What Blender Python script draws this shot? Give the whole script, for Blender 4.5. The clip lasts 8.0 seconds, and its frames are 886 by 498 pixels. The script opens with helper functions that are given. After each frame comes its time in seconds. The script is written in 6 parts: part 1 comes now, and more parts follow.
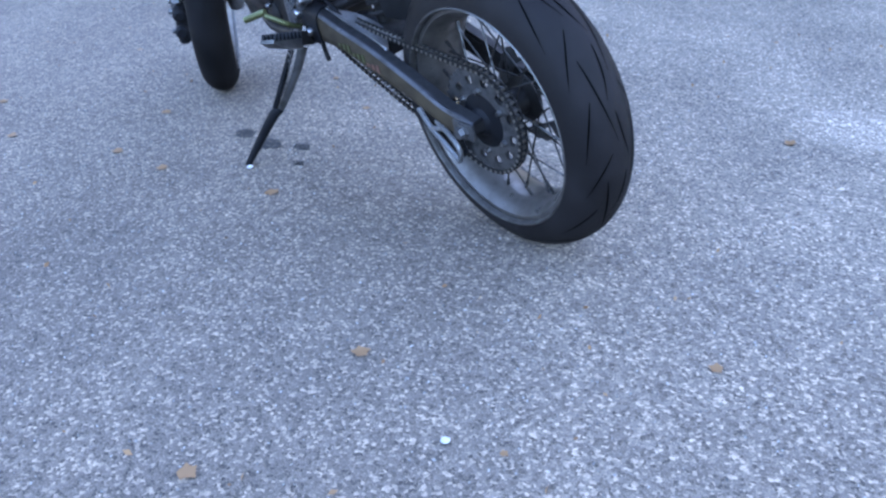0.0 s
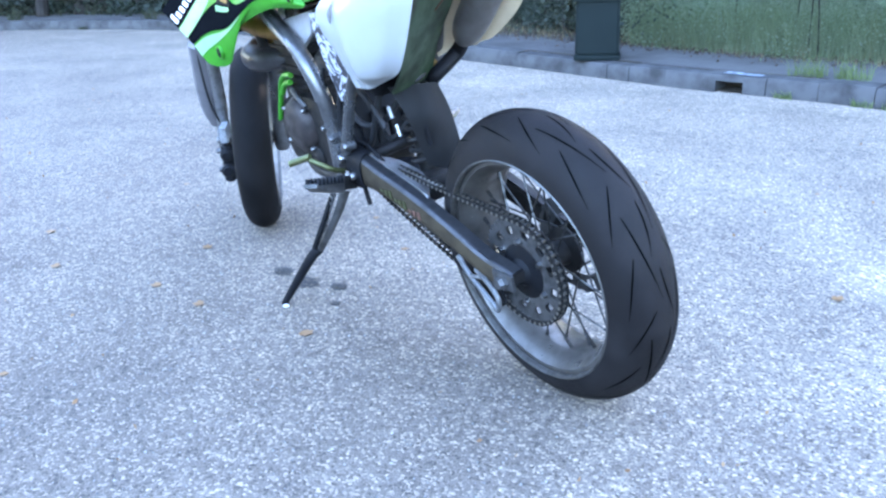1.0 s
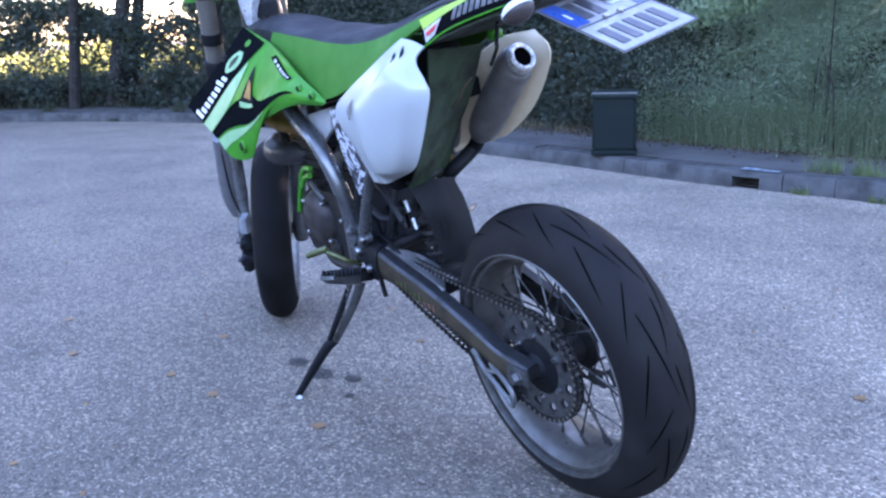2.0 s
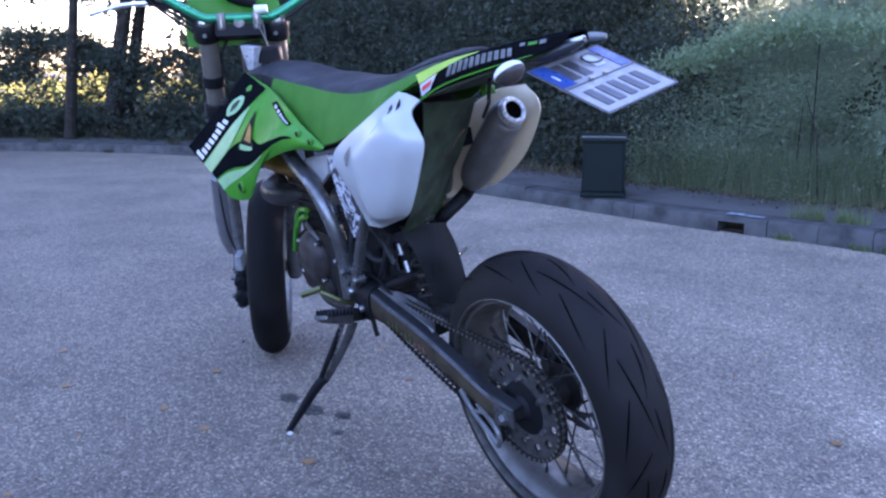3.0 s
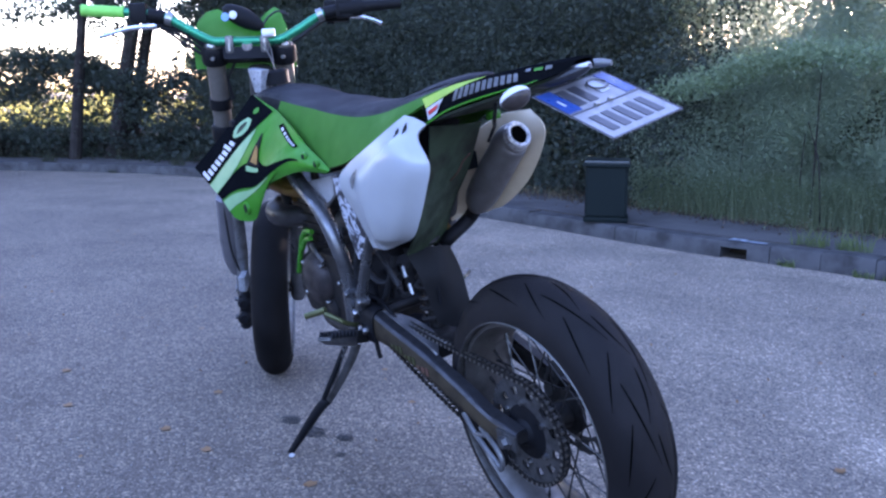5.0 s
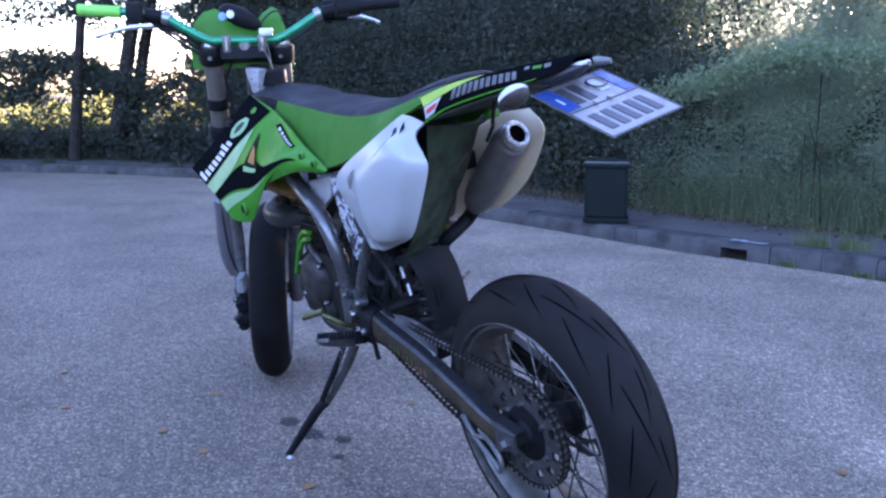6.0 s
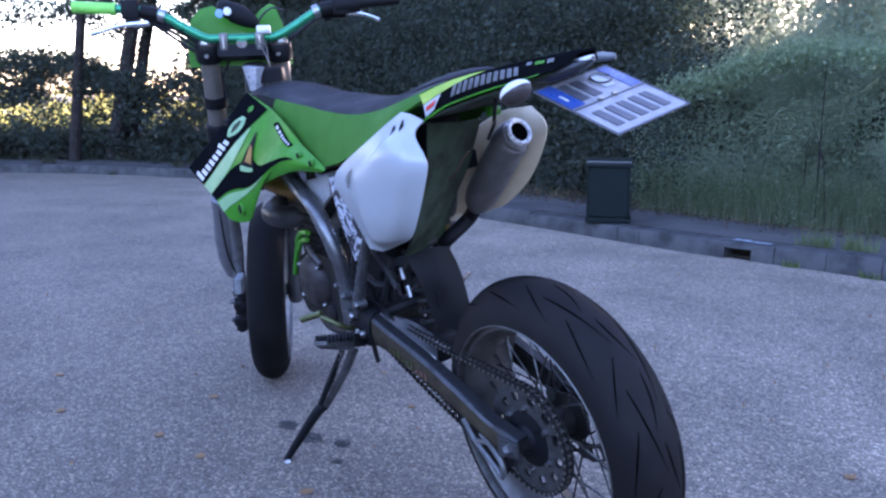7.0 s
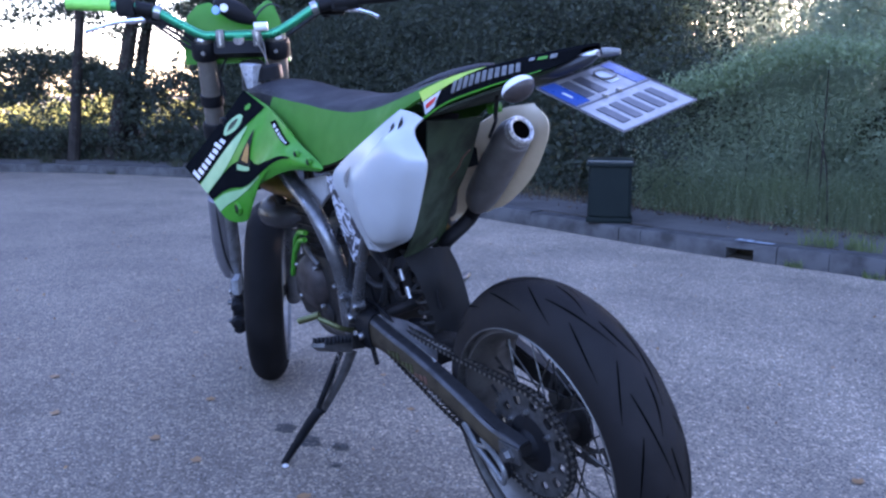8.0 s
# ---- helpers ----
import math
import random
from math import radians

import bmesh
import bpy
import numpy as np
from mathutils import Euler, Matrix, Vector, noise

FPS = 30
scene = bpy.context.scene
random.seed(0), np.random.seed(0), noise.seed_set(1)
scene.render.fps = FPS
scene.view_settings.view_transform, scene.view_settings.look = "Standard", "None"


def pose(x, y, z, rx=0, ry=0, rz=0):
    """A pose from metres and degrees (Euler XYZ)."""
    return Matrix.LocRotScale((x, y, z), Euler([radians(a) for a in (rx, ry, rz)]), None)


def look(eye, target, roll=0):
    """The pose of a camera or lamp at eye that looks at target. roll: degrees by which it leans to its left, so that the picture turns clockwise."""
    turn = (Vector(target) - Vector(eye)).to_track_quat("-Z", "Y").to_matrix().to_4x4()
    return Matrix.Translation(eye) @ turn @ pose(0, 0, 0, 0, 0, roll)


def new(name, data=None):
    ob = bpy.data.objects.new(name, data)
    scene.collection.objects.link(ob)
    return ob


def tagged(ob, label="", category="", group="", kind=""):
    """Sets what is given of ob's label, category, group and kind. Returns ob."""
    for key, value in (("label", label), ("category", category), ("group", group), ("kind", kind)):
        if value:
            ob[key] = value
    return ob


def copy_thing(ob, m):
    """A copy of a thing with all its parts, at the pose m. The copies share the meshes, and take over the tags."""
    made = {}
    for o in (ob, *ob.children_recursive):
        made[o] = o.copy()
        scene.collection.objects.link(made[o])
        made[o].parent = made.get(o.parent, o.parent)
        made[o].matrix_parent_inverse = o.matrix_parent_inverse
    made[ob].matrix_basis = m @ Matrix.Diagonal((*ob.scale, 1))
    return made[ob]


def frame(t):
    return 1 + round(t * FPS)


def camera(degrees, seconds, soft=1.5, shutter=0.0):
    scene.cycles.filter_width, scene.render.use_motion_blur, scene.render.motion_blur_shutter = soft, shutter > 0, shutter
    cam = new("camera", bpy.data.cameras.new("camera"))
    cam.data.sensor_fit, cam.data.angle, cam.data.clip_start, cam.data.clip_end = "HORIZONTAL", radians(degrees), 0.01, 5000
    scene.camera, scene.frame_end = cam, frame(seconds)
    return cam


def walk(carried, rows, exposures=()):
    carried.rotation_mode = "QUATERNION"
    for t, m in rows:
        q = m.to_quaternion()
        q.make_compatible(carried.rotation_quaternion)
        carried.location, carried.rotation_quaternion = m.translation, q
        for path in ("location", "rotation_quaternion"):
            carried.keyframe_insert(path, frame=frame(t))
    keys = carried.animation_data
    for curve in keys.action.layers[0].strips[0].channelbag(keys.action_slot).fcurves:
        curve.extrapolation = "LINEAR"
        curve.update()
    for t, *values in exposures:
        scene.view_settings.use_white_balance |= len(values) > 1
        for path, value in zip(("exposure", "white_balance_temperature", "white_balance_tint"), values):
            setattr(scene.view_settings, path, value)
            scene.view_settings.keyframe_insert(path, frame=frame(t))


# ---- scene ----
cam = camera(54.3, 8.0, soft=2.4)


def gaze(eye, yaw, pitch, roll):
    """Camera pose from a place, a heading and a tilt in degrees."""
    a, b = radians(yaw), radians(pitch)
    way = Vector((math.cos(a) * math.cos(b), math.sin(a) * math.cos(b), math.sin(b)))
    return look(Vector(eye), Vector(eye) + way, roll)


PATH = [
    (0.0, (-1.2647, 1.1508, 0.9024), -35.713, -28.904, -3.107),
    (0.5, (-1.2442, 1.1466, 0.9075), -34.904, -24.445, -2.017),
    (1.0, (-1.2228, 1.1300, 0.9221), -33.729, -20.165, -2.138),
    (1.5, (-1.2240, 1.1212, 0.9263), -33.453, -16.158, -1.516),
    (2.0, (-1.2284, 1.1240, 0.9287), -32.646, -14.146, -1.810),
    (3.3, (-1.2845, 1.1681, 0.9678), -33.627, -11.482, -0.390),
    (3.5, (-1.2840, 1.1704, 0.9682), -33.714, -11.399, -0.387),
    (4.0, (-1.2831, 1.1685, 0.9661), -33.145, -10.768, -0.314),
    (4.5, (-1.2825, 1.1691, 0.9643), -33.254, -10.379, -0.028),
    (6.0, (-1.2716, 1.1571, 0.9581), -33.261, -10.216, -0.097),
    (6.5, (-1.2556, 1.1459, 0.9545), -33.240, -10.181, -0.115),
    (7.0, (-1.2397, 1.1333, 0.9523), -33.158, -10.207, -0.170),
    (7.5, (-1.2234, 1.1239, 0.9492), -33.191, -10.211, -0.104),
    (8.0, (-1.2085, 1.1130, 0.9472), -33.154, -10.225, -0.167),
]
walk(cam, [(t, gaze(e, a, b, c)) for t, e, a, b, c in PATH],
     exposures=[(0.0, 4.54, 5890, 30), (0.6, 5.08, 5920, 27), (1.0, 5.36, 6030, 24), (1.2, 5.36, 6020, 26), (1.6, 4.78, 5900, 32), (2.2, 4.4, 5870, 38),
                (3.3, 3.90, 5715, 42), (8.0, 3.90, 5715, 42)])

# ---- light: low sun behind the trees, clear evening sky ----
SUN_AZ, SUN_EL = radians(-64), radians(10)
SUN_DIR = Vector((math.cos(SUN_AZ) * math.cos(SUN_EL), math.sin(SUN_AZ) * math.cos(SUN_EL), math.sin(SUN_EL)))
world = bpy.data.worlds.new("evening_sky")
scene.world = world
world.use_nodes = True
wn = world.node_tree.nodes
sky = wn.new("ShaderNodeTexSky")
sky.sky_type = "NISHITA"
sky.sun_disc = False
sky.dust_density = 1.2
sky.ozone_density = 1.8
sky.sun_elevation = SUN_EL
sky.sun_rotation = radians(90) - SUN_AZ
world.node_tree.links.new(sky.outputs[0], wn["Background"].inputs[0])
wn["Background"].inputs[1].default_value = 0.14
sun_data = bpy.data.lights.new("sun", "SUN")
sun_data.energy, sun_data.angle, sun_data.color = 4.5, radians(0.6), (1.0, 0.86, 0.66)
sun = new("sun", sun_data)
sun.matrix_world = look(SUN_DIR * 60, (0, 0, 0))

# ---- materials ----
def shader(name):
    m = bpy.data.materials.new(name)
    m.use_nodes = True
    nt = m.node_tree
    return m, nt, nt.nodes["Principled BSDF"]


def node(nt, kind, **values):
    n = nt.nodes.new(kind)
    for key, value in values.items():
        n.inputs[key].default_value = value
    return n


def ramp_between(nt, fac, a, b, lo=0.35, hi=0.65):
    r = nt.nodes.new("ShaderNodeValToRGB")
    r.color_ramp.elements[0].position, r.color_ramp.elements[1].position = lo, hi
    r.color_ramp.elements[0].color, r.color_ramp.elements[1].color = (*a, 1), (*b, 1)
    nt.links.new(fac, r.inputs[0])
    return r.outputs[0]


def surface(name, base, dirt=None, rough=0.5, metal=0.0, scale=30.0, amount=0.5, bump=0.05, grain=200.0, coat=0.0, spread=0.15, spec=0.5):
    """Base colour with a second, dirtier tone in soft patches, roughness that varies, and fine relief."""
    m, nt, b = shader(name)
    pos = nt.nodes.new("ShaderNodeTexCoord").outputs["Object"]
    big = node(nt, "ShaderNodeTexNoise", Scale=scale, Detail=5.0, Roughness=0.6)
    fine = node(nt, "ShaderNodeTexNoise", Scale=grain, Detail=3.0)
    for n in (big, fine):
        nt.links.new(pos, n.inputs["Vector"])
    dirt = dirt or tuple(c * 0.6 for c in base)
    mixed = tuple(a * (1 - amount) + d * amount for a, d in zip(base, dirt))
    nt.links.new(ramp_between(nt, big.outputs[0], base, mixed, 0.42, 0.68), b.inputs["Base Color"])
    rr = node(nt, "ShaderNodeMapRange")
    rr.inputs["From Min"].default_value, rr.inputs["From Max"].default_value = 0.3, 0.7
    rr.inputs["To Min"].default_value, rr.inputs["To Max"].default_value = max(0.03, rough - spread), min(1, rough + spread)
    nt.links.new(big.outputs[0], rr.inputs["Value"])
    nt.links.new(rr.outputs[0], b.inputs["Roughness"])
    b.inputs["Metallic"].default_value = metal
    b.inputs["Coat Weight"].default_value = coat
    b.inputs["Specular IOR Level"].default_value = spec
    if bump:
        bp = node(nt, "ShaderNodeBump", Strength=bump, Distance=0.002)
        nt.links.new(fine.outputs[0], bp.inputs["Height"])
        nt.links.new(bp.outputs[0], b.inputs["Normal"])
    return m


GREEN = surface("green_plastic", (0.023, 0.155, 0.009), (0.019, 0.115, 0.011), rough=0.4, scale=14, amount=0.5, bump=0.02, spec=0.22)
LIGHT_GREEN = surface("pale_green_sticker", (0.17, 0.31, 0.15), (0.13, 0.25, 0.12), rough=0.4, scale=20, bump=0.02, spec=0.35)
YELLOW_GREEN = surface("yellow_green_sticker", (0.24, 0.36, 0.04), (0.13, 0.25, 0.03), rough=0.4, scale=20, bump=0.02, spec=0.3)
BLACK_GLOSS = surface("black_sticker", (0.0038, 0.0042, 0.005), (0.006, 0.0065, 0.0075), rough=0.6, scale=16, bump=0.02, spec=0.0)
BLACK = surface("black_plastic", (0.0042, 0.0042, 0.005), (0.0095, 0.0095, 0.0105), rough=0.6, scale=22, bump=0.15, spec=0.12)
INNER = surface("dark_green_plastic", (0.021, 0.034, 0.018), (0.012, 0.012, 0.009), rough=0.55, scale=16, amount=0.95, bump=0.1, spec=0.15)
WHITE = surface("white_plastic", (0.285, 0.295, 0.30), (0.245, 0.245, 0.245), rough=0.3, scale=7, amount=0.35, bump=0.0, spread=0.04)
BEIGE_M = surface("yellowed_plastic", (0.52, 0.42, 0.29), (0.36, 0.27, 0.17), rough=0.5, scale=9, amount=0.6, bump=0.04)
SEAT_BLACK = surface("black_seat_cover", (0.0062, 0.006, 0.0085), (0.010, 0.0098, 0.013), rough=0.62, scale=9, bump=0.35, grain=900, spec=0.2)
SEAT_GREEN = surface("green_seat_cover", (0.024, 0.112, 0.008), (0.016, 0.08, 0.008), rough=0.7, scale=7, bump=0.35, grain=900, spec=0.2)
ALLOY = surface("brushed_alloy", (0.30, 0.305, 0.31), (0.13, 0.12, 0.115), rough=0.4, metal=0.9, scale=26, amount=0.7, bump=0.06)
DULL = surface("dull_alloy", (0.10, 0.098, 0.096), (0.035, 0.032, 0.03), rough=0.45, metal=0.75, scale=22, amount=0.8, bump=0.12)
RIM_M = surface("dull_grey_rim", (0.145, 0.133, 0.12), (0.055, 0.047, 0.04), rough=0.38, metal=0.75, scale=16, amount=0.7, bump=0.08)
STEEL = surface("steel", (0.26, 0.26, 0.26), (0.1, 0.09, 0.08), rough=0.35, metal=1.0, scale=60, amount=0.6, bump=0.05)
CHROME = surface("bright_steel", (0.8, 0.8, 0.8), (0.6, 0.6, 0.6), rough=0.2, metal=1.0, scale=50, amount=0.3, bump=0.02)
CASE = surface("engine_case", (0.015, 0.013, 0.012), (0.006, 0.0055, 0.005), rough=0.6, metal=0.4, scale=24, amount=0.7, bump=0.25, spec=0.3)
CHAIN_M = surface("oily_chain", (0.022, 0.02, 0.018), (0.01, 0.009, 0.008), rough=0.45, metal=0.6, scale=80, bump=0.1)
ROLLER_M = surface("worn_chain_edge", (0.36, 0.34, 0.3), (0.2, 0.17, 0.13), rough=0.35, metal=1.0, scale=120, bump=0.05)
# Darker copy for the front tyre, with its shade in the colour.
RUBBER_SHADED = surface("shaded_tyre_rubber", (0.004, 0.0036, 0.0036), (0.009, 0.008, 0.008), rough=0.75, scale=9, amount=0.9, bump=0.3, grain=600, spread=0.12, spec=0.08)
RUBBER = surface("tyre_rubber", (0.0066, 0.0055, 0.0054), (0.0138, 0.0118, 0.0115), rough=0.7, scale=9, amount=0.9, bump=0.3, grain=600, spread=0.12, spec=0.14)
# Near-black that draws the dark of recesses on closed surfaces.
RECESS_M = surface("recess_shade", (0.0012, 0.0012, 0.0012), rough=1.0, bump=0.0, spread=0.0, spec=0.0)
HOSE = surface("black_rubber_hose", (0.008, 0.008, 0.009), (0.016, 0.016, 0.016), rough=0.6, scale=40, bump=0.1, spec=0.3)
HOSE_TAN = surface("dull_tan_hose", (0.06, 0.05, 0.042), (0.03, 0.026, 0.022), rough=0.7, scale=40)
TEAL = surface("green_anodised_bar", (0.015, 0.22, 0.11), (0.015, 0.13, 0.07), rough=0.35, metal=0.6, scale=20, amount=0.5, bump=0.02)
GRIP_M = surface("bright_green_grip", (0.14, 0.46, 0.06), (0.1, 0.3, 0.05), rough=0.6, scale=30, bump=0.3)
GOLD = surface("olive_gold_lever", (0.075, 0.08, 0.028), (0.04, 0.04, 0.018), rough=0.42, metal=0.6, scale=50, bump=0.05)
COPPER = surface("amber_brown_pipe", (0.35, 0.2, 0.06), (0.16, 0.09, 0.04), rough=0.45, metal=0.6, scale=30, amount=0.7, bump=0.08)
SILENCER_M = surface("matt_grey_can", (0.135, 0.124, 0.116), (0.07, 0.06, 0.053), rough=0.5, metal=0.5, scale=14, amount=0.6, bump=0.08)
PLATE_M = surface("reflective_plate", (0.215, 0.207, 0.215), (0.14, 0.135, 0.14), rough=0.4, scale=40, amount=0.5, bump=0.05, spec=0.3)
BLUE = surface("blue_band", (0.022, 0.055, 0.20), (0.02, 0.04, 0.14), rough=0.35, scale=40, bump=0.03)
INK = surface("grey_ink", (0.035, 0.035, 0.045), (0.07, 0.07, 0.08), rough=0.5, scale=60, bump=0.02)
PALE_INK = surface("pale_print", (0.37, 0.38, 0.41), (0.4, 0.4, 0.44), rough=0.4, scale=60, bump=0.02)
RED_INK = surface("red_print", (0.5, 0.03, 0.03), (0.3, 0.03, 0.03), rough=0.4, scale=60, bump=0.02)
CLEAR = surface("pale_lens", (0.5, 0.5, 0.5), (0.38, 0.38, 0.38), rough=0.45, scale=30, bump=0.0)
SMOKE = surface("grey_lamp_body", (0.12, 0.12, 0.12), (0.06, 0.06, 0.06), rough=0.35, scale=30, bump=0.03)


def printed_guard():
    """Black plastic with a scrambled white print."""
    m, nt, b = shader("scrawled_guard")
    pos = nt.nodes.new("ShaderNodeTexCoord").outputs["Object"]
    v = node(nt, "ShaderNodeTexNoise", Scale=32.0, Detail=1.0, Distortion=2.2)
    nt.links.new(pos, v.inputs["Vector"])
    nt.links.new(ramp_between(nt, v.outputs[0], (0.015, 0.015, 0.02), (0.36, 0.37, 0.41), 0.49, 0.53), b.inputs["Base Color"])
    b.inputs["Roughness"].default_value = 0.4
    return m


def asphalt():
    """Worn pale asphalt: fine stone chips of mixed tone in a darker binder, broad worn patches, one pale scuffed stretch."""
    m, nt, b = shader("worn_asphalt")
    L = nt.links
    pos = nt.nodes.new("ShaderNodeTexCoord").outputs["Object"]
    warp = node(nt, "ShaderNodeTexNoise", Scale=120.0, Detail=2.0)
    L.new(pos, warp.inputs["Vector"])
    moved = node(nt, "ShaderNodeVectorMath")
    moved.operation = "MULTIPLY_ADD"
    moved.inputs[1].default_value = (0.006, 0.006, 0.006)
    L.new(warp.outputs["Color"], moved.inputs[0])
    L.new(pos, moved.inputs[2])
    chips = node(nt, "ShaderNodeTexVoronoi", Scale=170.0)
    small = node(nt, "ShaderNodeTexVoronoi", Scale=500.0)
    grit = node(nt, "ShaderNodeTexNoise", Scale=330.0, Detail=4.0)
    for n in (chips, small):
        L.new(moved.outputs[0], n.inputs["Vector"])
    L.new(pos, grit.inputs["Vector"])
    patch = node(nt, "ShaderNodeTexNoise", Scale=1.7, Detail=7.0, Roughness=0.65)
    broad = node(nt, "ShaderNodeTexNoise", Scale=0.35, Detail=4.0)
    L.new(pos, patch.inputs["Vector"])
    stretch = node(nt, "ShaderNodeMapping", Scale=(0.5, 1.6, 1.0), Rotation=(0, 0, 0.5))
    L.new(pos, stretch.inputs["Vector"])
    L.new(stretch.outputs[0], broad.inputs["Vector"])

    def chip_tone(vor, dark, mid, pale):
        sep = nt.nodes.new("ShaderNodeSeparateColor")
        L.new(vor.outputs["Color"], sep.inputs[0])
        r = nt.nodes.new("ShaderNodeValToRGB")
        r.color_ramp.elements[0].position, r.color_ramp.elements[0].color = 0.0, (*dark, 1)
        r.color_ramp.elements[1].position, r.color_ramp.elements[1].color = 1.0, (*pale, 1)
        for at, col in ((0.3, mid), (0.8, tuple(c * 1.4 for c in mid))):
            r.color_ramp.elements.new(at).color = (*col, 1)
        L.new(sep.outputs[0], r.inputs[0])
        return r.outputs[0]

    one = chip_tone(chips, (0.016, 0.016, 0.016), (0.13, 0.127, 0.125), (0.56, 0.52, 0.47))
    two = chip_tone(small, (0.025, 0.025, 0.025), (0.145, 0.142, 0.139), (0.48, 0.45, 0.41))
    mixed = nt.nodes.new("ShaderNodeMixRGB")
    mixed.inputs[0].default_value = 0.38
    L.new(one, mixed.inputs[1])
    L.new(two, mixed.inputs[2])
    last = mixed.outputs[0]
    worn = ramp_between(nt, patch.outputs[0], (0.58, 0.58, 0.585), (1.1, 1.09, 1.065), 0.30, 0.70)
    wide = ramp_between(nt, broad.outputs[0], (1.045, 0.885, 0.735), (1.315, 1.125, 0.925), 0.35, 0.65)
    # pale scuffed stretch beside the rear wheel
    scuff = node(nt, "ShaderNodeMapping", Location=(-0.42, 3.06, 0), Rotation=(0, 0, 0.25), Scale=(1.5, 2.9, 1.0))
    L.new(pos, scuff.inputs["Vector"])
    far_off = node(nt, "ShaderNodeVectorMath")
    far_off.operation = "LENGTH"
    L.new(scuff.outputs[0], far_off.inputs[0])
    rough_edge = node(nt, "ShaderNodeMath")
    rough_edge.operation = "MULTIPLY_ADD"
    rough_edge.inputs[1].default_value = 1.1
    L.new(patch.outputs[0], rough_edge.inputs[0])
    L.new(far_off.outputs["Value"], rough_edge.inputs[2])
    pale = ramp_between(nt, rough_edge.outputs[0], (1.5, 1.5, 1.5), (1, 1, 1), 0.75, 1.35)
    # light falloff put into the colour: paler towards the kerb, darker away from it
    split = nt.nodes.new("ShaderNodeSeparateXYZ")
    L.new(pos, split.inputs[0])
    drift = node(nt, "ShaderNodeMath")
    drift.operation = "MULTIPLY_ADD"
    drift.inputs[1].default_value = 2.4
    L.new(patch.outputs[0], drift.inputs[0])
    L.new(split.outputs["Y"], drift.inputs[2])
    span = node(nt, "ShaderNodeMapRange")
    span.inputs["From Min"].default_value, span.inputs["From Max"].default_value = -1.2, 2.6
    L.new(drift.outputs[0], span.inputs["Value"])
    painted_falloff = ramp_between(nt, span.outputs[0], (1.16, 1.16, 1.15), (0.70, 0.69, 0.68), 0.0, 1.0)
    mottle = node(nt, "ShaderNodeTexNoise", Scale=26.0, Detail=8.0, Roughness=0.75)
    L.new(pos, mottle.inputs["Vector"])
    speck = ramp_between(nt, mottle.outputs[0], (0.76, 0.76, 0.765), (1.2, 1.19, 1.17), 0.34, 0.66)
    for other in (worn, wide, pale, painted_falloff, speck):
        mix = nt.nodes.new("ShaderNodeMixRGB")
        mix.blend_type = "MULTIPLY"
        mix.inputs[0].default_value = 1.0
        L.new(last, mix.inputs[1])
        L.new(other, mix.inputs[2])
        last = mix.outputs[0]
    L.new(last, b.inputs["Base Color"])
    b.inputs["Roughness"].default_value = 0.85
    b.inputs["Specular IOR Level"].default_value = 0.3
    add = nt.nodes.new("ShaderNodeMath")
    add.operation = "ADD"
    L.new(chips.outputs["Distance"], add.inputs[0])
    L.new(grit.outputs[0], add.inputs[1])
    bp = node(nt, "ShaderNodeBump", Strength=0.5, Distance=0.004)
    bp.invert = True
    L.new(add.outputs[0], bp.inputs["Height"])
    L.new(bp.outputs[0], b.inputs["Normal"])
    return m


def leafy(name, dark, light, through_col, gloss=0.45, thin=0.4):
    """Leaves: a tone for each leaf, light shining through."""
    m, nt, b = shader(name)
    rnd = nt.nodes.new("ShaderNodeNewGeometry").outputs["Random Per Island"]
    col = ramp_between(nt, rnd, dark, light, 0.0, 1.0)
    nt.links.new(col, b.inputs["Base Color"])
    b.inputs["Roughness"].default_value = gloss
    b.inputs["Specular IOR Level"].default_value = 0.12
    tr = nt.nodes.new("ShaderNodeBsdfTranslucent")
    tr.inputs[0].default_value = (*through_col, 1)
    mix = nt.nodes.new("ShaderNodeMixShader")
    mix.inputs[0].default_value = thin
    nt.links.new(b.outputs[0], mix.inputs[1])
    nt.links.new(tr.outputs[0], mix.inputs[2])
    nt.links.new(mix.outputs[0], nt.nodes["Material Output"].inputs[0])
    return m


PEBBLE_M = leafy("loose_grit", (0.06, 0.06, 0.06), (0.5, 0.47, 0.42), (0.1, 0.1, 0.1), 0.8)
ASPHALT = asphalt()
PATH_M = surface("pavement_asphalt", (0.068, 0.063, 0.06), (0.034, 0.03, 0.027), rough=0.85, scale=2.2, amount=0.7, bump=0.6, grain=120, spec=0.3)
KERB_M = surface("kerb_stone", (0.054, 0.052, 0.051), (0.02, 0.019, 0.018), rough=0.85, scale=7, amount=0.85, bump=0.5, grain=90, spec=0.3)
SOIL = surface("leaf_litter_soil", (0.035, 0.027, 0.018), (0.06, 0.048, 0.03), rough=0.95, scale=6, amount=0.8, bump=0.9, grain=40, spec=0.2)
BARK = surface("bark", (0.022, 0.018, 0.015), (0.01, 0.008, 0.007), rough=0.9, scale=9, amount=0.8, bump=0.9, grain=60, spec=0.2)
BIN_M = surface("dark_green_bin", (0.004, 0.0075, 0.007), (0.008, 0.012, 0.011), rough=0.6, scale=8, amount=0.6, bump=0.1, spec=0.1)
BIN_LID = surface("worn_bin_lid", (0.006, 0.010, 0.010), (0.012, 0.016, 0.015), rough=0.3, scale=8, amount=0.6, bump=0.1, spec=0.5)
# Shade under the trees is put into this darker leaf colour.
LEAF_DARK = leafy("shaded_hedge_leaves", (0.034, 0.043, 0.037), (0.056, 0.068, 0.054), (0.05, 0.07, 0.035), 0.7)
